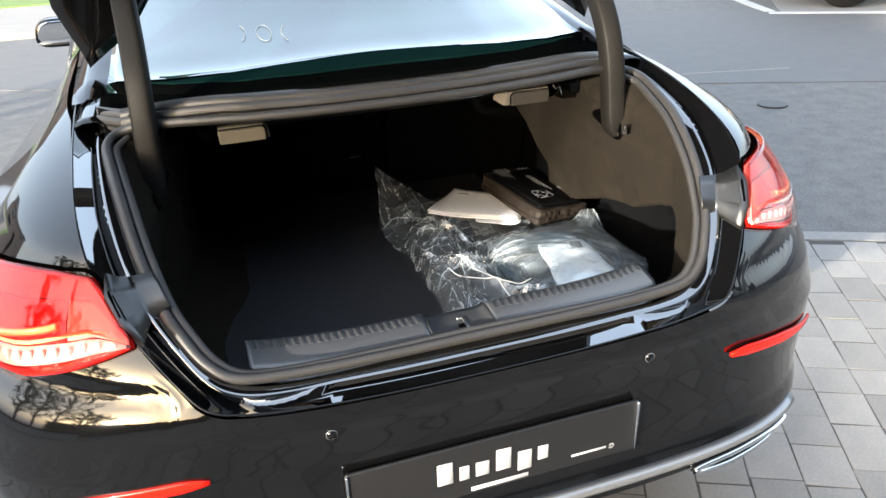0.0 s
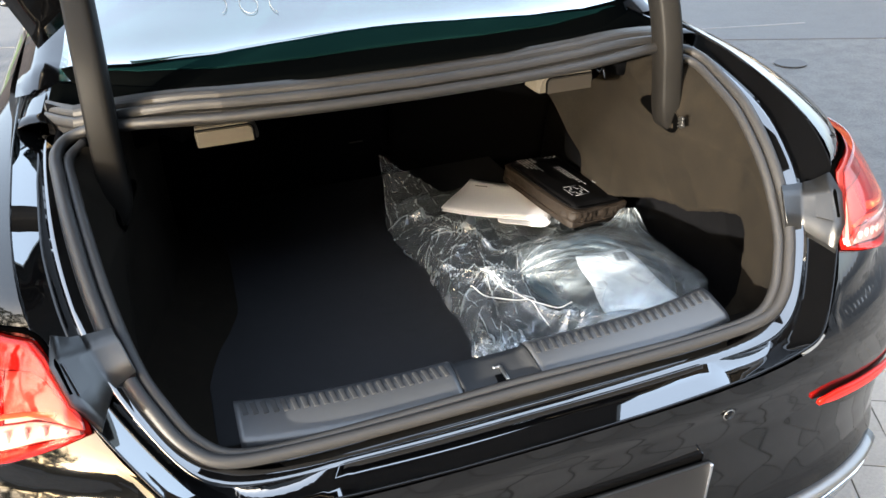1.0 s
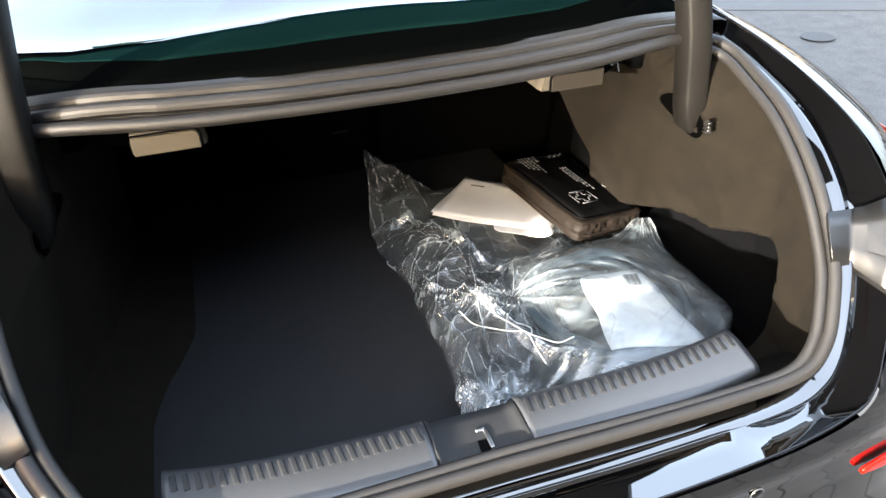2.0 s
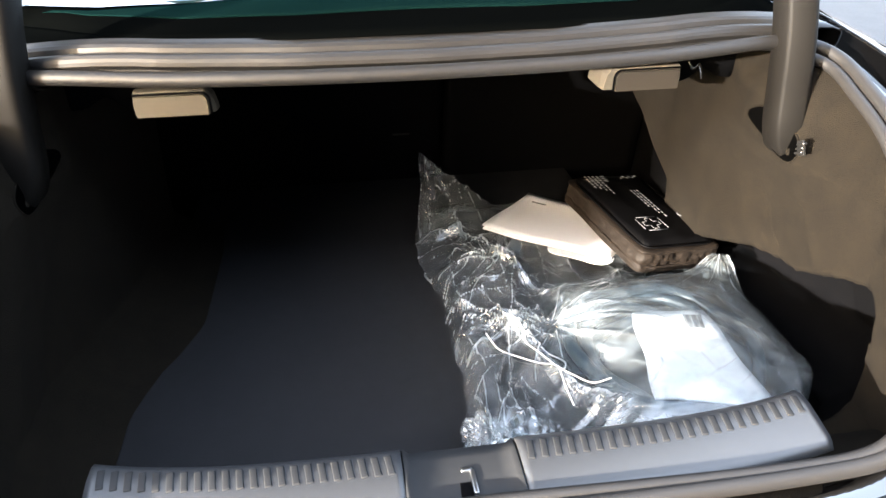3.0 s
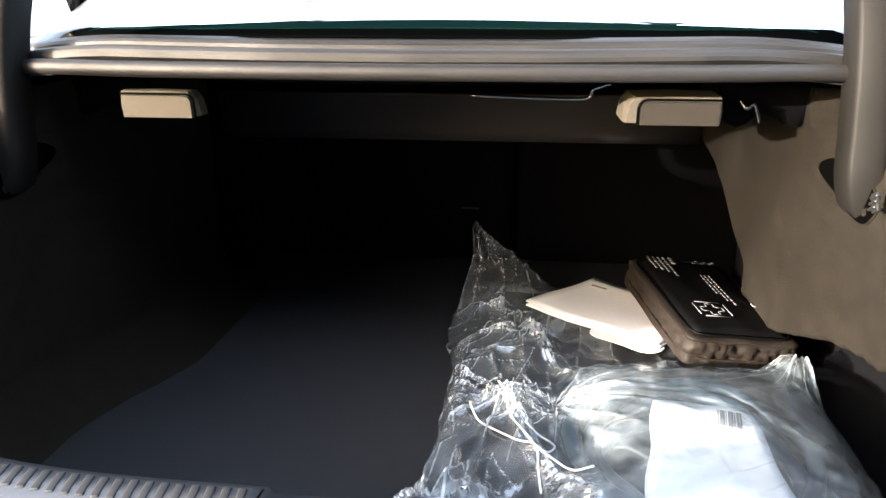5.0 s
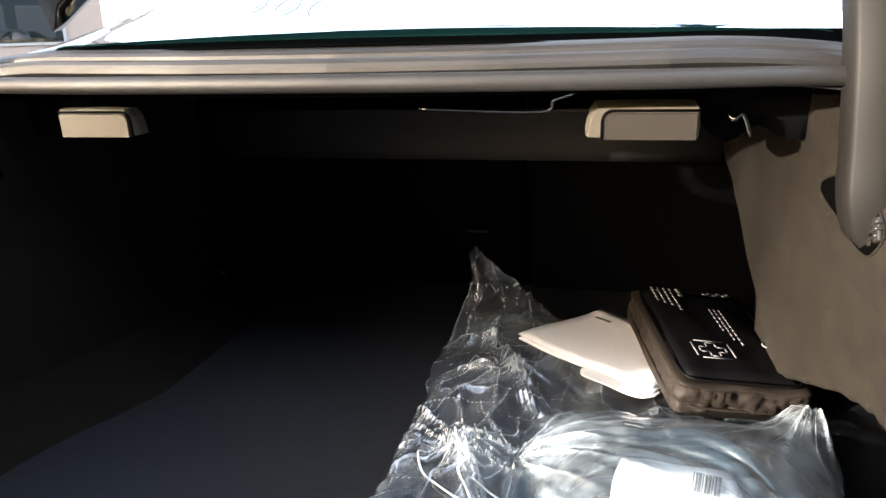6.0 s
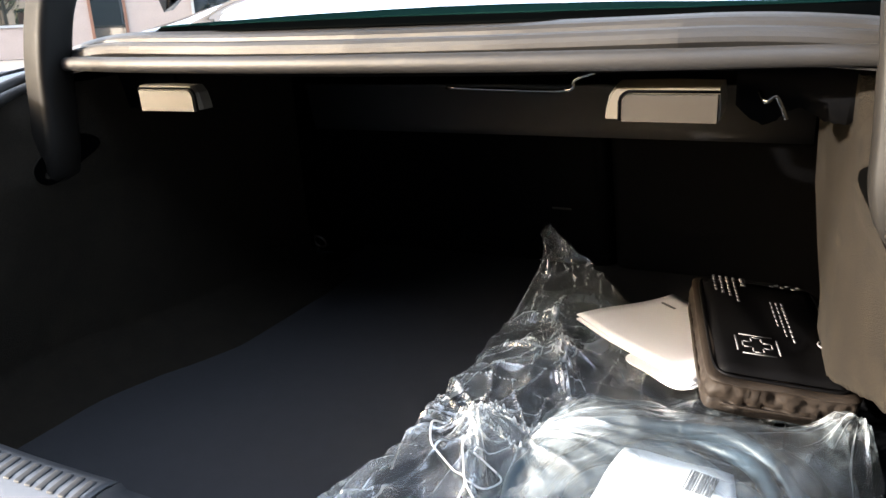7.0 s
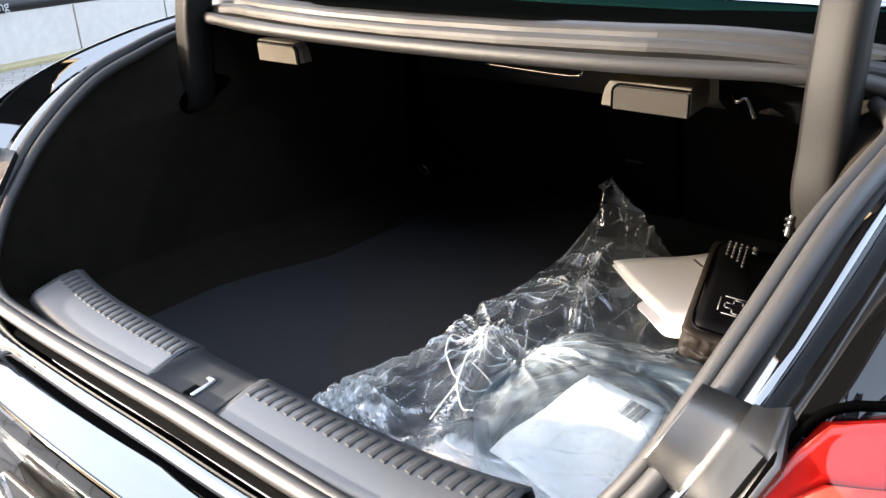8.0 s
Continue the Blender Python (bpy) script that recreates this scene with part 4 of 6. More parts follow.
def lid():
    """The raised boot lid: outer skin, inner frame and the dark tail edge above the glass."""
    rows = []
    # middle of the lower edge raised to keep its reflection off the glass
    arch = [(0, 1.42), (0.2, 1.4), (0.38, 1.25), (0.488, 1.115), (0.54, 1.077), (0.578, 1.05)]
    for i in range(49):
        x = -0.578 + 1.156 * i / 48
        f = abs(x) / 0.578
        z = smooth(abs(x), arch)
        # the last rows, out of view, are extended to shade the boot
        rows.append([(x, 0.86, z), (x * 1.012, 0.857, z + 0.03), (x * 1.035, 0.853, z + (1.085 - z) * 0.5 * max(0.0, (f - 0.8) / 0.2) + 0.05), (x * 1.07, 0.845, max(z + 0.06, 1.18)), (x * 1.08, 0.80, max(1.36, z + 0.1)), (x * 1.06, 0.72, max(1.52, z + 0.16)), (x * 1.0, 0.62, 1.68 - 0.03 * f), (x * 0.98, 0.48, 1.84 - 0.04 * f), (x * 0.95, 0.32, 1.97 - 0.05 * f), (x * 0.93, 0.24, 2.0 - 0.05 * f), (x * 0.92, 0.1, 1.96 - 0.05 * f)])
    bm = grid(rows, thick=0.025)
    bmesh.ops.recalc_face_normals(bm, faces=bm.faces)
    cpart("boot_lid", bm, PAINT, "raised black boot lid")


lid()


# ---- greenhouse ----
GLASS_Y = [(0.0, 0.505), (0.15, 0.513), (0.3, 0.548), (0.42, 0.62), (0.5, 0.7), (0.55, 0.76), (0.6, 0.83)]


def glass_point(x, dy):
    """The rear window's surface dy metres ahead of its lower edge."""
    f = abs(x) / 0.55
    z = 1.043 - (0.044 - 0.028 * max(0.0, min(1.0, dy / 0.05))) * f ** 3 + smooth(dy, [(-0.02, 0), (0, 0), (0.045, -0.002), (0.24 - 0.19 * f * f, -0.003), (0.36 - 0.16 * f * f, 0.025), (0.6, 0.13), (0.98, 0.33)]) * (1 - 0.06 * f * f)
    return Vector((x * (1 - 0.10 * dy / 0.95), lerp(abs(x), GLASS_Y) + dy * (1 - 0.1 * f), z))


def greenhouse():
    cols = [-0.55 + 1.1 * i / 44 for i in range(45)]
    # deck between the seal and the glass: two ridges, then a dip to the window
    rows, gap = [], []
    for x in [-0.562 + 1.124 * i / 48 for i in range(49)]:
        a, b = lerp(abs(x), SEAL_Y), lerp(abs(x), GLASS_Y)
        dz = -0.042 * max(0.0, (abs(x) - 0.3) / 0.3) ** 2
        prof = [(0.002, 1.008), (0.018, 1.008), (0.019, 1.02), (0.0125, 1.0265), (0.0128, 1.0295), (0.0142, 1.0325), (0.0165, 1.0348), (0.0195, 1.0355), (0.0225, 1.0345), (0.0238, 1.032), (0.024, 1.012), (0.035, 1.012), (0.0348, 1.0345), (0.036, 1.0385), (0.0385, 1.0408), (0.043, 1.042), (0.05, 1.043), (0.053, 1.036)]
        rows.append([(x, a + d, z + dz) for d, z in prof])
        gap.append([(x, a + 0.049, 1.037 + dz), (x, a + 0.053, 1.034 + dz), (x, max(b - 0.004, a + 0.054), 1.034 + dz), (x, b + 0.02, 1.034 + dz)])
    bm = grid(rows, thick=0.002)
    bmesh.ops.recalc_face_normals(bm, faces=bm.faces)
    cpart("cowl_panel", bm, RUBBER, "grey ribbed panel below the rear window", False)
    # painted corner between the panel's end and the wing
    for sd in (-1, 1):
        rows = []
        for y in (0.6, 0.64, 0.68, 0.72, 0.78, 0.84, 0.9):
            rows.append([(sd * x, y, z) for x, z in ((0.548, 0.975), (0.552, 0.996), (0.565, 1.002), (0.585, 1.001), (0.598, 0.997), (0.61, 0.985))])
        cb = grid(rows, thick=0.002)
        bmesh.ops.recalc_face_normals(cb, faces=cb.faces)
        cpart("deck_corner", cb, PAINT, "glossy black painted corner beside the rear window")
    bm = grid(gap, thick=0.002)
    bmesh.ops.recalc_face_normals(bm, faces=bm.faces)
    cpart("cowl_gap", bm, BANDBLACK, "black gap below the rear window")
    bm = grid([[tuple(glass_point(x, d)) for d in [0.95 * k / 40 for k in range(41)]] for x in cols], thick=-0.005)
    bmesh.ops.recalc_face_normals(bm, faces=bm.faces)
    cpart("rear_window", bm, GLASS, "tinted rear window reflecting the pale sky")
    # painted dark reflection along the window's foot, short of the pillars; teal upper middle
    for name, v0, v1, wide, mat, label in (("window_band", 0.0, 1.0, 1.0, BANDBLACK, "black band painting a dark reflection along the rear window's foot"), ("teal_reflection", 0.5, 1.02, 0.9, TEAL, "dark teal reflection painted on the rear window")):
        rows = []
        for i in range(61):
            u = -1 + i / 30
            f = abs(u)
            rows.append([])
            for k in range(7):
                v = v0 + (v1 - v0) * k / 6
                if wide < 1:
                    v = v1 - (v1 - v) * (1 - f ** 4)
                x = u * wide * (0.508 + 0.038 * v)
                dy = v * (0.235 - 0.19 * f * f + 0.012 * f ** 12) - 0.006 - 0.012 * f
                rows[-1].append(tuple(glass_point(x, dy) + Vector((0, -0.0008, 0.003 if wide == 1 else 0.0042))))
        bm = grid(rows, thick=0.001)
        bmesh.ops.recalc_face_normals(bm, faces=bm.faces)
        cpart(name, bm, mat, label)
    # faint white marks on the glass
    for x, dy, a0, a1 in ((-0.275, 0.36, -70, 70), (-0.217, 0.36, 0, 359), (-0.16, 0.36, 110, 250)):
        pts = [glass_point(x + 0.017 * math.cos(a), dy + 0.034 * math.sin(a)) + Vector((0, -0.0008, 0.0025)) for a in [radians(a0 + (a1 - a0) * k / 16) for k in range(17)]]
        cpart("glass_mark", tube(pts, 0.0006, 5), WHITE, "faint white mark on the rear window")
    # pillars and roof
    for s in (-1, 1):
        rows = []
        for k in range(25):
            k /= 24
            g = glass_point(0.55, 0.95 * k) + Vector((0, 0, -0.002))
            low = Vector(lerp(k, [(0.0, (0.612, 0.70, 1.002)), (0.446, (0.63, 1.28, 1.003)), (1.0, (0.715, 2.0, 0.905))]))
            mid = g.lerp(low, 0.5) + Vector((0.012 + 0.01 * k, 0, 0.006 + 0.012 * k))
            rows.append([(s * p.x, p.y, p.z) for p in (g, g.lerp(mid, 0.3) + Vector((0.003, 0, 0.004)), g.lerp(mid, 0.7) + Vector((0.006, 0, 0.006)), mid, mid.lerp(low, 0.5) + Vector((0.01, 0, 0.004)), low, low + Vector((0.012, 0.0, -0.03)))])
        bm = grid(rows)
        bmesh.ops.recalc_face_normals(bm, faces=bm.faces)
        cpart("rear_pillar", bm, PAINT, "glossy black rear pillar and quarter panel")
        rows = []
        for y in (1.98, 2.1, 2.3, 2.5, 2.9, 3.2):
            t = max(0, (y - 2.1) / 1.0)
            c = -0.05 * (y - 1.5)
            rows.append([(s * 0.7, y, 0.86 + c), (s * 0.69, y, 0.89 + c), (s * (0.54 + 0.05 * t), y, 1.29 + c - 0.3 * t * t), (s * 0.48, y, 1.34 + c - 0.3 * t * t)])
        bm = grid(rows, thick=0.004)
        bmesh.ops.recalc_face_normals(bm, faces=bm.faces)
        cpart("side_window", bm, SIDEGLASS, "dark side windows")
        # door mirror
        at = CAR.inverted() @ Vector((s * 0.9, 2.95, 0.875))

        def bulb(size, shift, cut=9.0):
            bm = bmesh.new()
            bmesh.ops.create_uvsphere(bm, u_segments=28, v_segments=16, radius=1.0)
            for v in bm.verts:
                c = [math.copysign(abs(q) ** 0.62, q) for q in v.co]
                c[1] = max(c[1], -cut)
                v.co = at + Vector(shift) + Vector((c[0] * size[0] * (1 - 0.12 * c[2]), c[1] * size[1], c[2] * size[2]))
            return bm
        mr = cpart("door_mirror", bulb((0.1, 0.07, 0.062), (0, 0, 0), 0.5), PAINT, "black door mirror with grey lower edge")
        part("mirror_glass", bulb((0.086, 0.003, 0.047), (0, -0.036, 0.006)), CHROME, mr)
        part("mirror_trim", bulb((0.102, 0.06, 0.012), (0, 0.004, -0.038)), SILVERTRIM, mr)
        part("mirror_foot", box((0.12, 0.05, 0.03), at + Vector((-s * 0.12, 0.01, -0.05)), 0.01, 2), PAINT, mr)
        for o in mr.children:
            o.matrix_parent_inverse = Matrix()
    rows = []
    for y in (1.48, 1.7, 2.0, 2.4, 2.8):
        t = max(0, (y - 2.0) / 1.0)
        rows.append([(x, y + 0.08 * (x / 0.55) ** 2, 1.385 - 0.04 * (x / 0.55) ** 2 - 0.22 * t * t) for x in (-0.52, -0.4, -0.2, 0, 0.2, 0.4, 0.52)])
    bm = grid(rows, thick=0.02)
    bmesh.ops.recalc_face_normals(bm, faces=bm.faces)
    cpart("roof", bm, PAINT)
    rows = [[(x, y, z - 0.06 * (x / 0.7) ** 2) for x in (-0.72, -0.5, 0, 0.5, 0.72)] for y, z in ((2.7, 0.9), (3.2, 0.87), (4.0, 0.75), (4.5, 0.55), (4.6, 0.35))]
    cpart("bonnet", grid(rows, thick=0.02), PAINT)


greenhouse()


# ---- lights, plate, bumper details ----
def tail_light(side):
    thing = new("tail_light")
    thing.parent = car
    at_car(thing)
    thing["label"] = "red wrap-around tail light with clear lower strip"

    lo = [(26, 0.82), (30, 0.806), (36, 0.787), (45, 0.763), (52, 0.754), (62, 0.758), (70, 0.775), (76, 0.80)]
    hi = [(26, 0.828), (27.5, 0.85), (29.5, 0.878), (31.5, 0.898), (39, 0.9), (48, 0.893), (57, 0.88), (68, 0.855), (76, 0.825)]

    def out(phi, z, lift):
        p = skin(phi, z)
        a, b = skin(phi + 1, z) - skin(phi - 1, z), skin(phi, z + 0.01) - skin(phi, z - 0.01)
        nn = a.cross(b).normalized()
        p = p + nn * lift
        return (side * p.x, p.y, p.z)

    def patch(p0, p1, zf, n=26, m=12, lift=0.006, thick=0.003):
        rows = []
        for i in range(n + 1):
            phi = p0 + (p1 - p0) * i / n
            a, b = zf(phi)
            b = max(b, a + 0.002)
            zs = [a + (b - a) * k / m for k in range(m + 1)]
            rows.append([out(phi, z, lift) for z in zs] + [out(phi, z, lift - thick) for z in zs[::-1]])
        bm = grid(rows, close_u=True)
        bm.verts.ensure_lookup_table()
        w = 2 * m + 2
        for k0 in (0, len(bm.verts) - w):
            for k in range(m):
                bm.faces.new([bm.verts[k0 + q] for q in (k, k + 1, w - 2 - k, w - 1 - k)])
        bmesh.ops.recalc_face_normals(bm, faces=bm.faces)
        return bm

    def sub(name, bm, mat, label):
        return part(name, bm, mat, thing, label)
    def band(f0, f1):
        return lambda q: (lerp(q, lo) + (lerp(q, hi) - lerp(q, lo)) * f0(q), lerp(q, lo) + (lerp(q, hi) - lerp(q, lo)) * f1(q))

    sub("housing", patch(26, 76, band(lambda q: 0.0, lambda q: 1.0), lift=0.004), LAMPDARK, "dark red lamp housing")
    sub("red_inner", patch(36, 75.5, band(lambda q: 0.3, lambda q: 0.72), lift=0.0085), LAMPRED, "deep red inner reflector")
    # pale pink patch: the sky's reflection on the lens, put into the colour
    sub("sky_sheen", patch(26.5, 35.7, band(lambda q: 0.31, lambda q: 0.72), m=6, lift=0.0075), LAMPMID, "pale pink patch painting the sky's sheen on the lamp")
    sub("upper_band", patch(26.5, 75.5, band(lambda q: 0.73, lambda q: 0.985), m=6, lift=0.0085), LAMPUPPER, "dark red upper band")
    sub("clear_strip", patch(27, 75, band(lambda q: 0.11, lambda q: 0.29), m=3, lift=0.0075), LAMPMID, "pale strip behind the ribs")
    sub("lower_band", patch(26.5, 75.5, band(lambda q: 0.01, lambda q: 0.085), m=2, lift=0.0085), LAMPRED, "red lower edge")
    for i in range(20):
        q = 28.5 + i * 2.3
        z0, z1 = band(lambda q: 0.135, lambda q: 0.27)(q)
        p = Vector(out(q, (z0 + z1) / 2, 0.0095))
        sub("strip_rib", box((0.0085, 0.007, z1 - z0), p, 0.0018, 1, Matrix.Rotation(radians(min(80, 1.15 * q)) * side, 4, "Z")), LAMPCLEAR, "")
    # the light guide is a bright loop: an upper run, a bend and a lower run
    for name, knots, r in (("light_guide", ((70, 0.8), (65, 0.66), (61, 0.5), (56, 0.41), (49, 0.39), (42, 0.42), (37, 0.46)), 0.0068), ("guide_edge", ((72, 0.33), (60, 0.315), (45, 0.325), (33, 0.37), (29, 0.44)), 0.003)):
        pth = [out(q, lerp(q, lo) * (1 - k) + lerp(q, hi) * k, 0.0125) for q, k in knots]
        sub(name, tube(spline(pth, 5), r, 8), LAMPORANGE, "pale orange light guide")
    seam = spline([out(q, lerp(q, hi) + 0.003, 0.004) for q in (27.5, 31.5, 39, 48, 57, 68, 76)], 6)
    sub("seam", tube(seam, 0.0032, 8), GAP_SHADE, "black strip painting the shaded gap above the lamp")
    sub("lens", patch(26, 76, band(lambda q: 0.35, lambda q: 1.0), lift=0.019, thick=0.002), LENS, "glossy red outer lens")
    sub("clear_lens", patch(26, 76, band(lambda q: 0.0, lambda q: 0.345), m=6, lift=0.019, thick=0.002), CLEARLENS, "clear lower outer lens")
    # grey block beside the light, standing on the channel
    low = [Vector(v) for v in ((0.488, 0.196, 0.884), (0.482, 0.181, 0.871), (0.476, 0.166, 0.858), (0.470, 0.151, 0.845))]
    ridge = [Vector(v) for v in ((0.521, 0.192, 0.884), (0.514, 0.178, 0.867), (0.506, 0.162, 0.849), (0.498, 0.146, 0.831))]
    lamp_side = [Vector(v) for v in ((0.549, 0.170, 0.908), (0.554, 0.142, 0.885), (0.538, 0.108, 0.852), (0.511, 0.088, 0.825))]
    drop = Vector((0.012, 0.012, -0.04))
    rows = []
    for a, b, c in zip(low, ridge, lamp_side):
        row = [a + drop, a, a.lerp(b, 0.06), a.lerp(b, 0.5), a.lerp(b, 0.9), b + (c - a).normalized() * 0.002 + Vector((0, 0, -0.0005)), b.lerp(c, 0.1), b.lerp(c, 0.35) + Vector((0.002, 0, -0.002)), b.lerp(c, 0.7) + Vector((0.001, 0, -0.001)), c, c + drop]
        rows.append([(side * v.x, v.y, v.z) for v in row])
    rows = [[(x + side * 0.01, y + 0.006, z - 0.03) for x, y, z in rows[0]]] + rows + [[(x + side * 0.01, y + 0.006, z - 0.03) for x, y, z in rows[-1]]]
    bm = grid(rows)
    bmesh.ops.recalc_face_normals(bm, faces=bm.faces)
    blk = cpart("light_bracket", bm, BRACKET, "grey plastic block beside the tail light")
    blk.data.polygons.foreach_set("use_smooth", [k // 10 not in (0, 4) and k % 10 not in (0, 9) for k in range(len(blk.data.polygons))])
    # moulded label field on its outer face
    mid = [ridge[k].lerp(lamp_side[k], f) + Vector((-0.0012, -0.0008, 0.0012)) for k in (1, 2) for f in (0.35, 0.75)]
    bm = grid([[(side * v.x, v.y, v.z) for v in mid[:2]], [(side * v.x, v.y, v.z) for v in mid[2:]]], thick=0.0008)
    part("label_field", bm, BRACKET, blk, "flush moulded field", False)


BRACKET = material("grey_block_plastic", (0.0085, 0.0085, 0.0085), rough=0.3, vary=0.3, grain=150, bump=0.15, bump_scale=1200, spec=0.85)
LAMPDARK = material("lamp_housing", (0.12, 0.004, 0.003), spec=0.0, rough=0.4, vary=0.2, grain=40)
LAMPMID = material("lamp_mid_red", (0.66, 0.4, 0.36), spec=0.05, rough=0.35, vary=0.3, grain=30)
LAMPCLEAR = material("lamp_clear_rib", (0.7, 0.66, 0.65), rough=0.15, vary=0.15, grain=60, coat=0.8)
LAMPUPPER = material("lamp_upper_band", (0.3, 0.05, 0.045), spec=0.1, rough=0.3, vary=0.2, grain=40)
LAMPORANGE = material("lamp_guide", (1.0, 0.66, 0.26), rough=0.2, vary=0.2, grain=40)
tail_light(-1)
tail_light(1)


def bumper_bits():
    for s in (-1, 1):
        rows = []
        for i in range(21):
            f = i / 20
            x = 0.458 + (0.74 - 0.458) * f
            zm = 0.617 - 0.05 * f ** 1.4
            hh = 0.0105 * min(1.0, 0.35 + 5 * f) * (1 - 0.75 * max(0.0, (f - 0.55) / 0.45))
            row = []
            for k in range(4):
                z = zm - hh + 2 * hh * k / 3
                p = skin_x(x, z)
                row.append((s * p.x, p.y - 0.004, z))
            rows.append(row)
        bm = grid(rows, thick=0.006)
        bmesh.ops.recalc_face_normals(bm, faces=bm.faces)
        cpart("rear_reflector", bm, RED, "long red rear reflector")
        for xs in (0.273, 0.63):
            p = skin_x(xs, 0.672 if xs < 0.5 else 0.665)
            bm = bmesh.new()
            bmesh.ops.create_cone(bm, cap_ends=True, segments=24, radius1=0.0078, radius2=0.0075, depth=0.006)
            bm.transform(Matrix.Translation((s * p.x, p.y - 0.002, p.z)) @ Matrix.Rotation(radians(90), 4, "X"))
            if xs < 0.5:
                sn = cpart("parking_sensor", bm, PAINT, "round parking sensor")
                ring = tube([Vector((s * p.x + 0.0085 * math.cos(a), p.y - 0.003, p.z + 0.0085 * math.sin(a))) for a in [k * math.tau / 24 for k in range(24)]], 0.0008, 6, closed=True)
                cpart("sensor_ring", ring, SILVERTRIM)
            else:
                bm.free()
    # lower diffuser blade and tailpipe trims
    for s in (-1, 1):
        rows = []
        for i in range(31):
            x = 0.005 + 0.685 * i / 30
            zz = 0.419 - 0.012 * (x / 0.69) ** 4
            hh = 0.0055 * (1 - 0.3 * (x / 0.69) ** 2)
            p = skin_x(x, zz)
            rows.append([(s * x, p.y + 0.012, zz - hh), (s * x, p.y - 0.008, zz - hh), (s * x, p.y - 0.011, zz), (s * x, p.y - 0.008, zz + hh), (s * x, p.y + 0.006, zz + hh + 0.003)])
        bm = grid(rows, thick=0.003)
        bmesh.ops.recalc_face_normals(bm, faces=bm.faces)
        cpart("diffuser_blade", bm, SILVERTRIM, "grey satin lower bumper blade")
        loop = spline([(s * x, y - 0.012, z) for x, y, z in ((0.392, -0.024, 0.386), (0.41, -0.022, 0.392), (0.5, -0.008, 0.391), (0.6, 0.02, 0.386), (0.655, 0.045, 0.382), (0.66, 0.055, 0.372), (0.6, 0.028, 0.356), (0.5, 0.0, 0.358), (0.42, -0.016, 0.372), (0.392, -0.024, 0.386))], 4)[:-1]
        cpart("tailpipe_trim", tube(loop, 0.0065, 8, closed=True), CHROME, "chrome tailpipe surround")
    rows = [[(x, 0.02 + yy + 0.1 * (x / 0.7) ** 2, z) for x in (-0.74, -0.4, 0, 0.4, 0.74)] for yy, z in ((0.02, 0.395), (0.05, 0.35), (0.12, 0.26), (0.25, 0.2), (0.6, 0.18))]
    cpart("diffuser", grid(rows, thick=0.004), CARPET, "black diffuser below the bumper")
    # wheels
    for s in (-1, 1):
        for y in (1.05, 3.75):
            bm = bmesh.new()
            bmesh.ops.create_cone(bm, cap_ends=True, segments=40, radius1=0.325, radius2=0.325, depth=0.22)
            bmesh.ops.bevel(bm, geom=[e for e in bm.edges if len(e.link_faces) == 2 and e.calc_face_angle(0) > 1], offset=0.03, segments=3, affect="EDGES")
            bm.transform(Matrix.Translation((s * 0.75, y, 0.32)) @ Matrix.Rotation(radians(90), 4, "Y"))
            cpart("wheel", bm, TYRE)


bumper_bits()


def plate():
    p = tagged(empty("show_plate", (0, 0.006, 0.528)), "black dealer show plate in a dark holder with white lettering bars", "plate")
    p.matrix_basis = CAR @ pose(0, -0.014, 0.528)
    part("panel", box((0.52, 0.008, 0.112), (0, -0.004, 0), 0.003, 2), DARKPLATE, p)
    part("rim", box((0.004, 0.012, 0.108), (0.26, -0.006, 0), 0.001, 1), CHROME, p, "bright edge of the plate holder")
    part("rim", box((0.004, 0.012, 0.108), (-0.26, -0.006, 0), 0.001, 1), CHROME, p, "bright edge of the plate holder")
    # name as plain bars of its size
    x = -0.115
    for w, h, dz in ((0.034, 0.046, 0.0), (0.022, 0.03, -0.008), (0.03, 0.03, -0.008), (0.034, 0.046, 0.0), (0.032, 0.042, -0.014), (0.024, 0.03, -0.008)):
        part("letter_bar", box((w * 0.8, 0.002, h), (x + w / 2, -0.0095, 0.006 + dz), 0.0008, 1), WHITE, p)
        x += w + 0.006
    part("number_bar", box((0.105, 0.002, 0.009), (0.0, -0.0095, -0.043), 0.0008, 1), WHITE, p)
    part("maker_bar", box((0.068, 0.002, 0.005), (0.168, -0.0095, -0.03), 0.0008, 1), WHITE, p)
    bm = bmesh.new()
    bmesh.ops.create_circle(bm, cap_ends=True, segments=20, radius=0.006)
    bm.transform(Matrix.Translation((0.212, -0.0105, -0.029)) @ Matrix.Rotation(radians(90), 4, "X"))
    bmesh.ops.solidify(bm, geom=bm.faces[:], thickness=0.001)
    part("maker_disc", bm, WHITE, p)


plate()


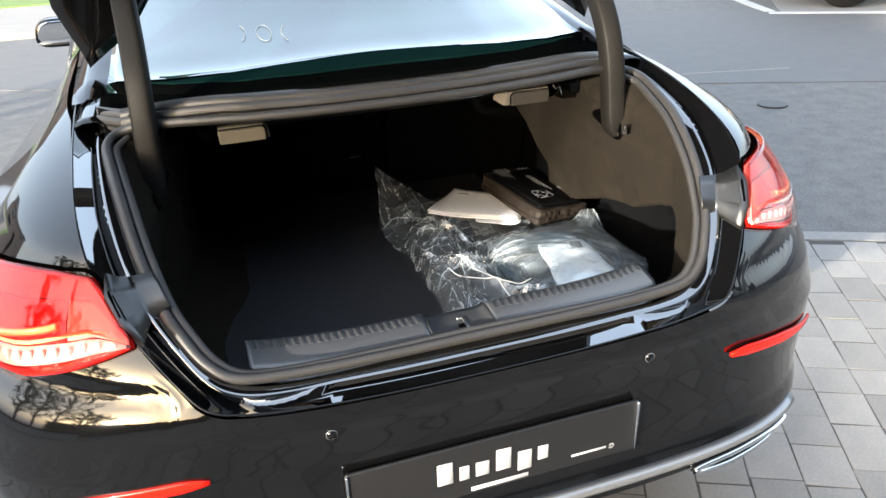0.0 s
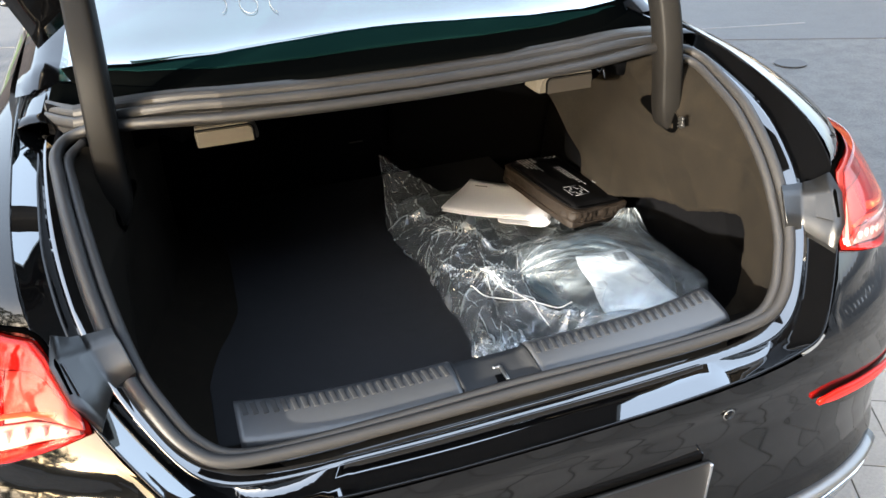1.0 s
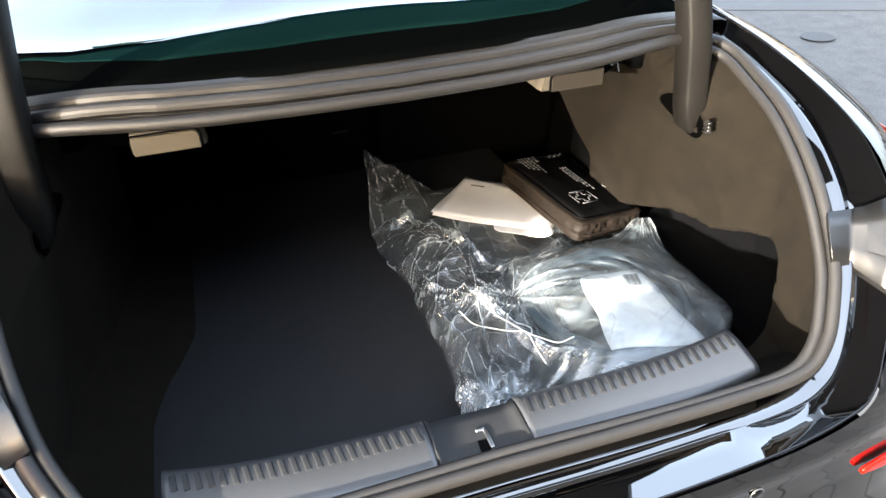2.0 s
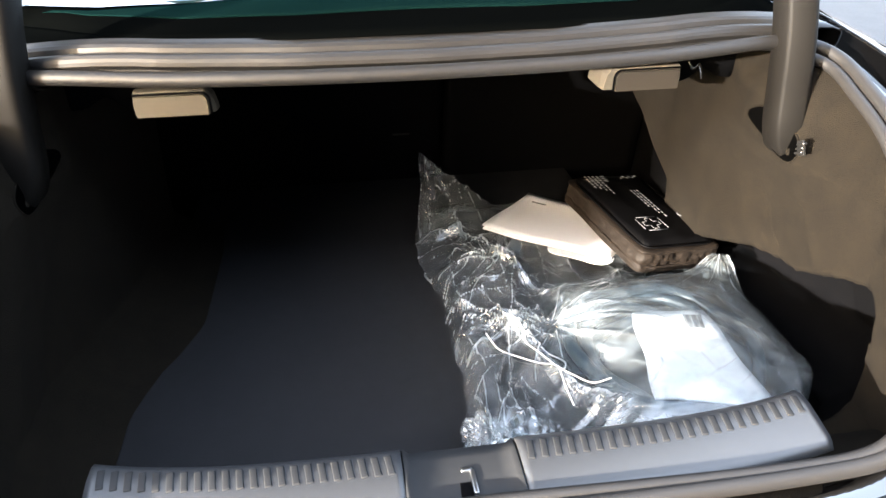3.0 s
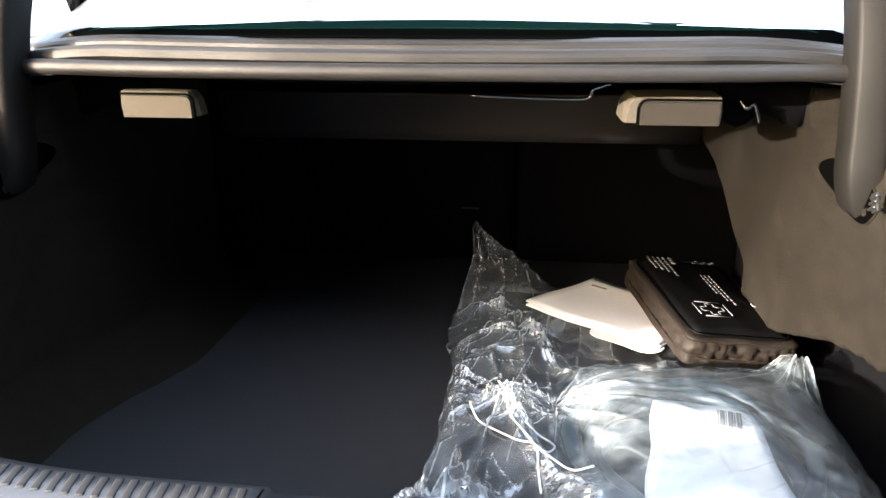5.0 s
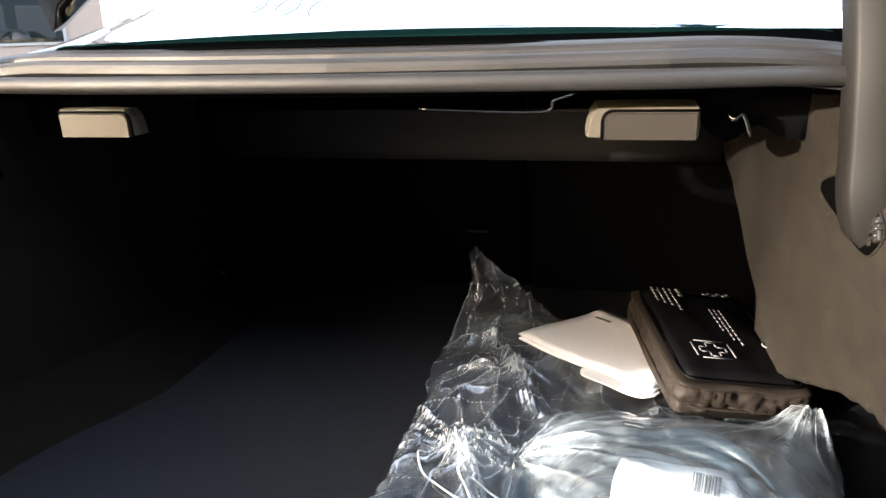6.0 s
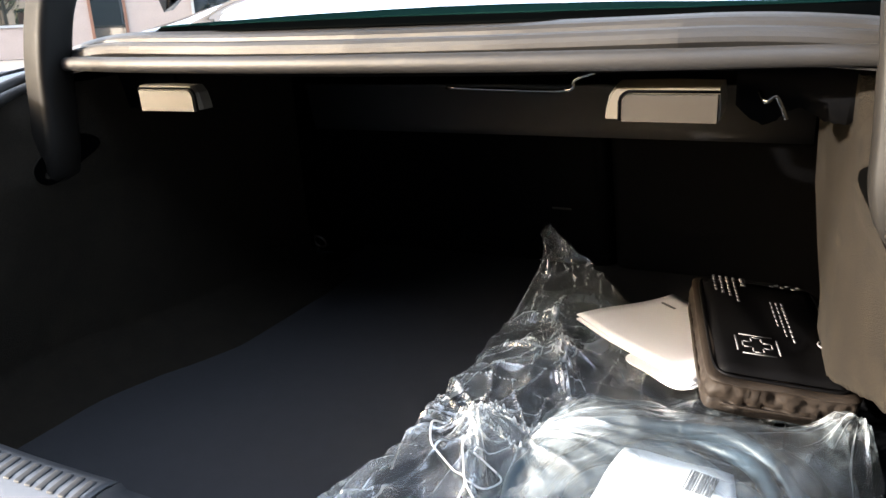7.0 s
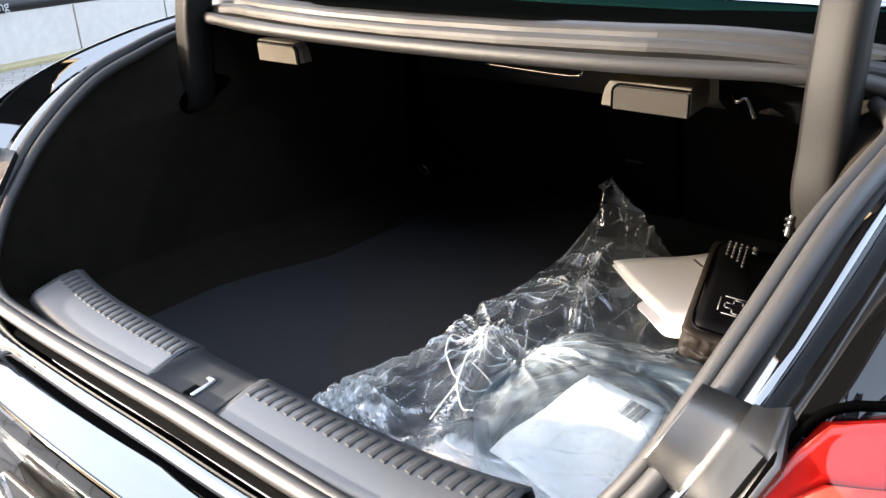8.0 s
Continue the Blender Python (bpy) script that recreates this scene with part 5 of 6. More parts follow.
# ---- things in the boot ----
def booklet():
    turn = Matrix.Rotation(radians(46), 4, "Z") @ Matrix.Rotation(radians(-6), 4, "X")
    b = tagged(empty("booklet"), "white paper booklet lying on the plastic bag", "booklet")
    b.matrix_basis = LOAD @ Matrix.Translation((0.287, 0.767, 0.619)) @ turn
    for k, (dx, dy, dz, a) in enumerate(((-0.0015, -0.002, 0.0015, 0.4), (0.0, 0.0, 0.0045, 0))):
        rows = [[(-0.083 + 0.166 * i / 12, -0.122 + 0.244 * j / 14, 0.003 * math.sin(i * 0.4 + k) + 0.002 * math.sin(j * 0.5)) for i in range(13)] for j in range(15)]
        bm = grid(rows, thick=0.002)
        bm.transform(Matrix.Translation((dx, dy, dz)) @ Matrix.Rotation(radians(a), 4, "Z"))
        part("cover" if k else "page", bm, PAPER, b)
    part("print_bar", box((0.004, 0.03, 0.0008), (0.04, 0.075, 0.0098)), BARGREY, b)
    bm = bmesh.new()
    loop = spline([(-0.078, -0.01, 0), (-0.094, -0.018, 0), (-0.1, -0.032, 0), (-0.098, -0.06, 0), (-0.094, -0.118, 0), (-0.06, -0.118, 0), (-0.06, -0.01, 0), (-0.078, -0.01, 0)], 4)[:-1]
    bm.faces.new([bm.verts.new(v) for v in loop])
    bm.normal_update()
    bmesh.ops.solidify(bm, geom=bm.faces[:], thickness=0.002)
    bm.transform(Matrix.Translation((0, 0, -0.001)))
    part("flap", bm, PAPER, b, "white lower flap with rounded corner", False)


booklet()


def first_aid_kit():
    k = tagged(new("first_aid_kit"), "black nylon first aid pouch with white printed cross", "first aid kit")
    k.matrix_basis = LOAD @ Matrix.Translation((0.392, 0.70, 0.660)) @ Matrix.Rotation(radians(12), 4, "Z") @ Matrix.Rotation(radians(6), 4, "Y") @ Matrix.Rotation(radians(2), 4, "X")
    w, l, h = 0.155, 0.25, 0.05
    bm = bmesh.new()
    bmesh.ops.create_cube(bm, size=1)
    bmesh.ops.subdivide_edges(bm, edges=bm.edges[:], cuts=31, use_grid_fill=True)
    for v in bm.verts:
        x, y, z = v.co * 2
        r = (abs(x) ** 14 + abs(y) ** 14) ** (1 / 14)
        puff = 1 - 0.25 * max(abs(x), abs(y)) ** 5
        side = max(abs(x), abs(y)) > 0.95
        u = y if abs(x) > abs(y) else x
        # puckers along the sides, a pinched seam at the zip
        wob = 0.05 * noise.noise(Vector((3.0 * (abs(x) > abs(y)), u * 13 + z * 0.8, z * 0.9))) + 0.01 * noise.noise(Vector((x * 9, u * 24, z * 3)))
        seam = -0.018 * math.exp(-((z + 0.36) / 0.14) ** 2) + 0.012 * math.exp(-((z - 0.95) / 0.12) ** 2)
        edge = max(0.0, (max(abs(x), abs(y)) - 0.8) / 0.2)
        f = min(1.0, 1 / max(r, 0.9)) * (1 + (wob * (1 - abs(z) ** 3) + seam) * edge)
        v.co = Vector((x * f * w / 2, y * f * l / 2, z * h / 2 * puff * (0.95 if z > 0.9 else 1.0) + 0.001 * math.sin(x * 7 + y * 5)))
    part("pouch", bm, NYLON, k, "creased black nylon pouch")
    part("zip", tube([Vector((w / 2 * 1.0 * math.copysign(abs(math.cos(a)) ** 0.3, math.cos(a)), l / 2 * 1.0 * math.copysign(abs(math.sin(a)) ** 0.3, math.sin(a)), -0.009)) for a in [i * math.tau / 60 for i in range(60)]], 0.0016, 6, closed=True), NYLON, k, "black zip round the pouch")
    rows = [[(-0.066 + 0.132 * i / 12, -0.112 + 0.224 * j / 12, 0.0292 + 0.0012 * math.sin(i * 1.1 + j * 0.6) - 0.006 * max(abs(i - 6) / 6, abs(j - 6) / 6) ** 5) for i in range(13)] for j in range(13)]
    part("top_panel", grid(rows, thick=0.002), NYLON_TOP, k, "black printed top panel")
    rim = [Vector((0.0705 * math.copysign(abs(math.cos(a)) ** 0.22, math.cos(a)), 0.118 * math.copysign(abs(math.sin(a)) ** 0.22, math.sin(a)), 0.0225)) for a in [i * math.tau / 80 for i in range(80)]]
    part("piping", tube(rim, 0.0018, 6, closed=True), NYLON_TOP, k, "black stitched piping round the top")
    z = 0.0327

    def bar(name, x, y, sx, sy):
        return part(name, box((sx * 0.8, sy * 0.78, 0.0006), (x, y, z)), PRINT, k)
    # framed cross
    cx, cy = -0.022, -0.062
    for dx, dy, sx, sy in ((0, 0.02, 0.044, 0.0022), (0, -0.02, 0.044, 0.0022), (0.022, 0, 0.0022, 0.04), (-0.022, 0, 0.0022, 0.04)):
        bar("frame_bar", cx + dx, cy + dy, sx, sy)
    o = 0.0155
    i_ = 0.0055
    for dx, dy, sx, sy in ((0, o, 2 * i_, 0.002), (0, -o, 2 * i_, 0.002), (o, 0, 0.002, 2 * i_), (-o, 0, 0.002, 2 * i_)):
        bar("cross_bar", cx + dx, cy + dy, sx, sy)
    for sx_ in (-1, 1):
        for sy_ in (-1, 1):
            bar("cross_bar", cx + sx_ * (o + i_) / 2, cy + sy_ * i_, o - i_, 0.002)
            bar("cross_bar", cx + sx_ * i_, cy + sy_ * (o + i_) / 2, 0.002, o - i_)
    # print too small to read: lines of short bars
    rnd = random.Random(3)
    for x, y0, y1, t in ((-0.054, 0.106, 0.066, 0.0042), (-0.046, 0.106, 0.062, 0.0042), (-0.038, 0.106, 0.054, 0.0042), (-0.030, 0.106, 0.046, 0.0042), (-0.019, 0.106, 0.086, 0.0085), (0.008, 0.05, -0.004, 0.0022), (0.014, 0.05, -0.03, 0.0022), (0.0205, 0.05, -0.042, 0.003), (0.059, -0.032, -0.092, 0.0048)):
        y = y0
        while y > y1:
            n = rnd.uniform(0.004, 0.011)
            bar("print_bar", x, y - n / 2, t, n)
            y -= n + 0.0016
    for c in range(6):
        bar("print_bar", 0.016 + c * 0.0065, 0.094 + 0.005 * (c % 2), 0.006, 0.0045)
    ring = tube([Vector((0.052 + 0.007 * math.cos(a), -0.04 + 0.007 * math.sin(a), z)) for a in [q * math.tau / 20 for q in range(20)]], 0.0009, 6, closed=True)
    part("round_mark", ring, PRINT, k)


first_aid_kit()


# the bag: outline of its footprint
BAG = [(0.02, 0.20), (0.20, 0.185), (0.36, 0.20), (0.45, 0.25), (0.485, 0.38), (0.513, 0.52), (0.515, 0.6), (0.47, 0.66), (0.38, 0.80), (0.25, 0.92), (0.12, 0.93), (0.045, 0.9), (0.026, 0.82), (0.024, 0.71), (0.042, 0.625), (0.04, 0.5), (0.04, 0.40), (0.03, 0.3)]


def taut(x, y):
    """1 where the film is stretched over the packed cable, 0 on the loose part."""
    return math.exp(-(((x - 0.34) / 0.165) ** 6 + ((y - 0.385) / 0.205) ** 6))


def bag_height(x, y):
    """The heap's height over the floor, before creases."""
    h = 0.066 * taut(x, y)
    h += 0.02 * math.exp(-(((x - 0.31) / 0.10) ** 2 + ((y - 0.36) / 0.15) ** 2))
    h += 0.03 * math.exp(-(((x - 0.28) / 0.19) ** 6 + ((y - 0.78) / 0.17) ** 6))
    h += 0.045 * math.exp(-(((x - 0.05) / 0.05) ** 2 + ((y - 0.26) / 0.10) ** 2))
    h += 0.045 * math.exp(-(((x - 0.10) / 0.07) ** 4 + ((y - 0.5) / 0.2) ** 4))
    h += 0.035 * math.exp(-(((x - 0.075) / 0.05) ** 2 + ((y - 0.90) / 0.08) ** 2))
    h += 0.045 * math.exp(-(((x - 0.487) / 0.035) ** 2 + ((y - 0.58) / 0.045) ** 2))
    h += 0.02 * math.exp(-(((x - 0.2) / 0.2) ** 2 + ((y - 0.24) / 0.06) ** 2))
    return h


# where the film is gathered: x, y, reach, folds, height
GATHERS = ((0.177, 0.465, 0.11, 13, 0.008), (0.116, 0.479, 0.12, 11, 0.008), (0.05, 0.25, 0.10, 11, 0.012), (0.49, 0.59, 0.11, 9, 0.008), (0.13, 0.68, 0.1, 9, 0.009))


def zigzag(u):
    """A wave of straight flanks and sharp edges, from -0.5 to 0.5."""
    return 2 * abs(u - math.floor(u + 0.5)) - 0.5


FACETS = []
_rnd = random.Random(21)
for _width in (0.15, 0.12, 0.095, 0.08, 0.066, 0.054, 0.044, 0.036, 0.026, 0.02, 0.016):
    _angle = _rnd.uniform(0, math.pi)
    FACETS.append((math.cos(_angle), math.sin(_angle), _width, _rnd.random()))
# pleats where the loose film is drawn up into a bundle
PLEATS = [spline([(x, y, 0) for x, y in pts], 6) for pts in (
    ((0.098, 0.83), (0.105, 0.80), (0.129, 0.745), (0.153, 0.685), (0.172, 0.625), (0.195, 0.565)),
    ((0.112, 0.50), (0.127, 0.447), (0.144, 0.402), (0.158, 0.355), (0.176, 0.306), (0.2, 0.262)))]


def to_pleat(x, y, path):
    """Distance across a pleat and the way along it."""
    best = (9.0, 0.0)
    for i in range(len(path) - 1):
        ax, ay, ux, uy = path[i].x, path[i].y, path[i + 1].x - path[i].x, path[i + 1].y - path[i].y
        k = max(0.0, min(1.0, ((x - ax) * ux + (y - ay) * uy) / (ux * ux + uy * uy)))
        ex, ey = x - ax - ux * k, y - ay - uy * k
        d = math.hypot(ex, ey)
        if d < abs(best[0]):
            best = (math.copysign(d, ex * uy - ey * ux), (i + k) / (len(path) - 1))
    return best


def creases(x, y):
    """Facets that meet in sharp creases, patchy, folds that fan out from the gathers, drawn-up pleats: height and
    painted glint of the fold.
    """
    t = taut(x, y)
    s = fold = 0.0
    qx = x + 0.025 * noise.noise(Vector((x * 9, y * 9, 1.5)))
    qy = y + 0.025 * noise.noise(Vector((x * 9, y * 9, 7.5)))
    screwed = math.exp(-((x - 0.085) / 0.07) ** 2 - ((y - 0.26) / 0.07) ** 2) + 0.6 * math.exp(-((x - 0.07) / 0.06) ** 2 - ((y - 0.82) / 0.1) ** 2) + 0.6 * math.exp(-((x - 0.47) / 0.04) ** 2 - ((y - 0.56) / 0.06) ** 2)
    for i, (c, d, width, phase) in enumerate(FACETS):
        m = noise.noise(Vector((x * 7, y * 7, 11.0 + 3 * i))) * 1.6 + (0.12 if i < 8 else -0.35 + screwed)
        if m > 0:
            z = zigzag((qx * c + qy * d) / width + phase)
            m = min(1.0, m) * (1 - 0.85 * t)
            s += 0.2 * width * m * z
            fold += m * 0.8 * math.exp(-((0.5 - z) * width / 0.002) ** 2)
    for gx, gy, reach, count, amp in GATHERS:
        dx, dy = x - gx, y - gy
        r, a = math.hypot(dx, dy), math.atan2(dy, dx)
        w = math.sin(a * count / 2 + 2.2 * noise.noise(Vector((dx * 7, dy * 7, gx * 10))))
        near = math.exp(-(r / reach) ** 2) * min(1.0, r / 0.02)
        s += amp * (math.exp(-(w / 0.3) ** 2) - 0.25) * near
        fold += 0.8 * math.exp(-(w / 0.1) ** 2) * near
    for k, path in enumerate(PLEATS):
        if not (path[0].x - 0.05 < x < path[-1].x + 0.05 and path[-1].y - 0.05 < y < path[0].y + 0.05):
            continue
        d, u = to_pleat(x, y, path)
        if abs(d) < 0.04:
            z = zigzag((d + 0.006 * noise.noise(Vector((u * 6, d * 20, k)))) / 0.0075)
            e = zigzag(u * 17 + 8 * d + noise.noise(Vector((u * 9, 3, k))))
            body = math.exp(-(d / 0.013) ** 2) * min(1.0, 6 * u + 0.3)
            s += body * (0.012 + 0.005 * z + 0.002 * e)
            fold += body * (0.4 + 1.1 * max(0.0, z) ** 1.5 * (0.6 + e))
    return s, min(1.0, fold)


def film_z(x, y, edge=1.0, lift=None):
    h = bag_height(x, y)
    if lift is None:
        lift = creases(x, y)[0]
    return floor_z(y) + 0.027 * x - 0.53 + 0.003 + max(0.001, h * (edge ** 0.5) + lift * (0.35 + 0.65 * edge) * (0.8 + 3 * min(0.1, h)))


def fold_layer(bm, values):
    """Store the painted glint of the folds on the film's points."""
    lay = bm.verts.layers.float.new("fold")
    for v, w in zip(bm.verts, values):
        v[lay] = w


# the inner sleeve round the cable, drawn together at the gather
SLEEVE_EDGE = [(0.18, 0.55), (0.206, 0.615), (0.235, 0.6), (0.29, 0.592), (0.38, 0.575), (0.47, 0.575), (0.498, 0.45), (0.492, 0.39), (0.48, 0.29), (0.41, 0.25), (0.264, 0.222), (0.2, 0.245), (0.165, 0.32), (0.166, 0.38), (0.172, 0.48)]
SLEEVE_BANDS = ((2.3, 2, 0.007), (5.1, 3, 0.0045))


def sleeve_folds(x, y):
    """Straight folds running from the gather over the packed cable: height and painted glint."""
    dx, dy = x - 0.168, y - 0.468
    r, a = math.hypot(dx, dy), math.atan2(dy, dx)
    s = fold = 0.0
    near = min(1.0, r / 0.03) * math.exp(-(r / 0.19) ** 2)
    for f, g, amp in SLEEVE_BANDS:
        z = zigzag(a * f + 0.5 * noise.noise(Vector((a * g, r * 6, f))))
        m = max(0.0, min(1.0, 0.3 + 1.8 * noise.noise(Vector((a * 4, r * 9, f + 4)))))
        s += amp * z * near
        fold += m * near * math.exp(-((0.5 - z) * max(r, 0.02) / f / 0.0009) ** 2)
    for c, d, width, k in ((0.8, 0.6, 0.05, 3), (-0.3, 0.95, 0.036, 5), (0.97, -0.2, 0.07, 8)):
        z = zigzag((c * x + d * y) / width + noise.noise(Vector((x * 9, y * 9, k))))
        m = max(0.0, min(1.0, 0.1 + 2 * noise.noise(Vector((x * 12, y * 12, k + 20)))))
        s += 0.06 * width * z * (0.4 + 0.6 * m)
        fold += 0.8 * m * math.exp(-((0.5 - z) * width / 0.002) ** 2)
    return s + 0.003 * noise.noise(Vector((x * 14, y * 14, 6))), min(1.0, fold)


def plastic_bag():
    b = tagged(empty("plastic_bag", (0.26, 0.52, 0.53)), "crumpled clear plastic bag lying on the boot floor", "plastic bag")
    b.matrix_basis = LOAD @ pose(0.26, 0.52, 0.53)
    cen = Vector((0.25, 0.52))
    outline = spline([(x, y, 0) for x, y in BAG + BAG[:1]], 30)[:-1]
    rows, white = [], []
    rings = 190
    for k in range(rings + 1):
        f = k / rings
        row = []
        for i, p in enumerate(outline):
            q = Vector((p.x, p.y)).lerp(cen, 1 - f)
            wob = 1 + 0.03 * noise.noise(Vector((p.x * 30, p.y * 30, 0)))
            q = cen + (q - cen) * (1 + (wob - 1) * f)
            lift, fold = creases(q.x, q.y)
            # the hem is painted pale in places, like the folds
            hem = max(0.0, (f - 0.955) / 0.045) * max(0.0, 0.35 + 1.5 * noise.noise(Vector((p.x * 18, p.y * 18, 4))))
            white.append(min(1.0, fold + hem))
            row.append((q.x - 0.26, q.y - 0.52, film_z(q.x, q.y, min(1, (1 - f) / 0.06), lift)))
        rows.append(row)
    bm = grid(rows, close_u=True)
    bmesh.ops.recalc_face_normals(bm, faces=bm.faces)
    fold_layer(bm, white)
    part("film", bm, FILM, b, "clear crinkled plastic film", False)
    # inner sleeve of frosted film
    mid = Vector((0.32, 0.4))
    rim = spline([(x, y, 0) for x, y in SLEEVE_EDGE + SLEEVE_EDGE[:1]], 22)[:-1]
    rows = []
    for k in range(121):
        f = k / 120
        row = []
        for p in rim:
            q = mid + (Vector((p.x, p.y)) - mid) * f
            row.append((q.x - 0.26, q.y - 0.52, floor_z(q.y) + 0.027 * q.x - 0.53 + max(0.004, (bag_height(q.x, q.y) + 0.006 + sleeve_folds(q.x, q.y)[0]) * min(1.0, (1 - f) / 0.035) ** 0.5)))
        rows.append(row)
    bm = grid(rows, close_u=True)
    bmesh.ops.recalc_face_normals(bm, faces=bm.faces)
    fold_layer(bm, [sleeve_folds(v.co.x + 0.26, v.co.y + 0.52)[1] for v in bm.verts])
    part("inner_sleeve", bm, SLEEVE, b, "hazy bluish inner film stretched over the cable")
    # the front corner is screwed up into a tuft
    bm = bmesh.new()
    bmesh.ops.create_icosphere(bm, subdivisions=5, radius=1.0)
    for v in bm.verts:
        c = v.co.copy()
        r = 0.75 + 0.45 * sum(a * zigzag(c.dot(Vector((math.sin(i * 2.1), math.cos(i * 1.7), math.sin(i * 3.3 + 1)))) * f + i * 0.37) for i, (f, a) in enumerate(((0.9, 0.5), (1.3, 0.5), (1.7, 0.35), (2.3, 0.25), (3.1, 0.15))))
        v.co = Vector((0.042 - 0.26 + c.x * r * 0.032, 0.27 - 0.52 + c.y * r * 0.042, floor_z(0.262) - 0.53 + 0.028 + c.z * r * 0.03))
    # random paleness paints the glints of the crumpled corner
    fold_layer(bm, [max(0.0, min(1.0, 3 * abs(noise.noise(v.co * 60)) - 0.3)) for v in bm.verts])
    part("bag_corner", bm, TUFT, b, "screwed-up whitish corner of the bag, glints painted in", False)
    # hard creases in the film as pale strands, their glints put into the colour
    rnd = random.Random(8)
    bm = bmesh.new()

    def strand(x, y, a, length, r, bend=0.5):
        pts = []
        n = max(4, int(length / 0.012))
        for i in range(n + 1):
            pts.append(Vector((x - 0.26, y - 0.52, film_z(x, y) + 0.0008)))
            x += math.cos(a) * length / n
            y += math.sin(a) * length / n
            a += rnd.uniform(-bend, bend) * 0.3
        tube(pts, lambda k: r * (0.25 + 0.75 * math.sin(math.pi * min(1, 0.15 + k * 0.85))), 5, bm=bm)
    for gx, gy, a0, a1, lo, hi, n in ((0.177, 0.465, -40, 75, 0.05, 0.15, 8), (0.116, 0.479, -105, -60, 0.03, 0.08, 4), (0.49, 0.585, 185, 265, 0.04, 0.12, 8), (0.13, 0.68, 60, 110, 0.04, 0.12, 5), (0.20, 0.56, -20, 30, 0.05, 0.2, 4)):
        for i in range(n):
            a = radians(rnd.uniform(a0, a1))
            d = rnd.uniform(0.0, 0.03)
            strand(gx + d * math.cos(a), gy + d * math.sin(a), a, rnd.uniform(lo, hi), rnd.uniform(0.0002, 0.00045), 0.25)
    bmesh.ops.recalc_face_normals(bm, faces=bm.faces)
    tagged(part("film_folds", bm, FOLD, b, "sharp creases of the film with painted glints"), kind="stuff")
    # the open end stands up as a thin peak
    left = spline([(0.03, 0.81, 0.572), (0.034, 0.87, 0.592), (0.046, 0.925, 0.632), (0.043, 0.946, 0.680)], 14)
    right = spline([(0.21, 0.90, 0.572), (0.135, 0.945, 0.615), (0.085, 0.955, 0.652), (0.05, 0.95, 0.683)], 14)
    for name, off in (("bag_end", -0.03), ("bag_end", 0.012)):
        rows, white = [], []
        for v, (p, q) in enumerate(zip(left, right)):
            row = []
            for u in range(49):
                u /= 48
                c = p.lerp(q, u)
                k = math.sin(math.pi * u)
                s = 0.0
                fold = 0.0
                at = c + Vector((0.01 * noise.noise(c * 25), 0, 0.01 * noise.noise(c * 25 + Vector((5, 5, 5)))))
                for i, (cx, cz, width) in enumerate(((0.9, 0.3, 0.04), (0.6, -0.8, 0.05), (-0.5, 0.85, 0.033), (0.98, -0.15, 0.024))):
                    z = zigzag((at.x * cx + at.z * cz + 0.3 * at.y) / width + 0.31 * i + off * 9)
                    m = max(0.0, min(1.0, 0.35 + 1.6 * noise.noise(c * 22 + Vector((i, off * 60, 0)))))
                    s += 0.28 * width * z * m
                    fold += m * math.exp(-((0.5 - z) * width / 0.0016) ** 2)
                c = c + Vector((0.3 * s, off * k + s * (1.2 - 0.5 * u), 0.3 * s))
                row.append((c.x - 0.26, c.y - 0.52, max(c.z, floor_z(c.y) + 0.004) - 0.53))
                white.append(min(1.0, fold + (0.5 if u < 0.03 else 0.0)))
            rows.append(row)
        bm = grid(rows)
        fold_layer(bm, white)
        bmesh.ops.recalc_face_normals(bm, faces=bm.faces)
        part(name, bm, FILM_END, b, "open end of the bag standing up", False)
    # drawstrings lie over the film
    for pts in ([(0.083, 0.462), (0.079, 0.442), (0.09, 0.415), (0.11, 0.395), (0.135, 0.372), (0.154, 0.356), (0.157, 0.325), (0.16, 0.295)],
                [(0.11, 0.483), (0.118, 0.455), (0.131, 0.438), (0.127, 0.415), (0.14, 0.385), (0.154, 0.356), (0.17, 0.336), (0.19, 0.318), (0.21, 0.31)],
                [(0.145, 0.40), (0.158, 0.408), (0.172, 0.402), (0.176, 0.385), (0.168, 0.366), (0.154, 0.356)]):
        path = spline([(x - 0.26, y - 0.52, film_z(x, y) + 0.004) for x, y in pts], 8)
        part("drawstring", tube(path, 0.0011, 7), CORD, b, "white drawstring cord")


plastic_bag()


def charging_cable():
    c = tagged(empty("charging_cable", (0.30, 0.42, 0.535)), "coiled blue-grey charging cable inside the clear bag", "cable")
    c.matrix_basis = LOAD @ pose(0.328, 0.40, 0.583, -3.5)
    pts = []
    for i in range(150):
        a = i * math.tau / 40
        r = 0.092 + 0.008 * math.sin(i * 0.37) + 0.011 * (i / 40)
        pts.append(Vector((r * math.cos(a) * 0.98, r * math.sin(a) * 1.22, 0.014 + 0.011 * (i / 40) + 0.004 * math.sin(i * 0.9))))
    part("coil", tube(pts, 0.0095, 10), CABLE, c)
    part("plug_label", box((0.02, 0.026, 0.0015), (0.134, 0.02, 0.0605), 0.0004, 1, Matrix.Rotation(0.5, 4, "Z")), GRIP, c, "small beige label on the connector")
    part("plug", tube(spline([(0.06, 0.15, 0.04), (0.11, 0.115, 0.042), (0.136, 0.04, 0.042), (0.146, -0.04, 0.04)], 6), lambda k: 0.017 if 0.2 < k < 0.7 else 0.012, 10), PLASTIC, c, "dark connector")


charging_cable()


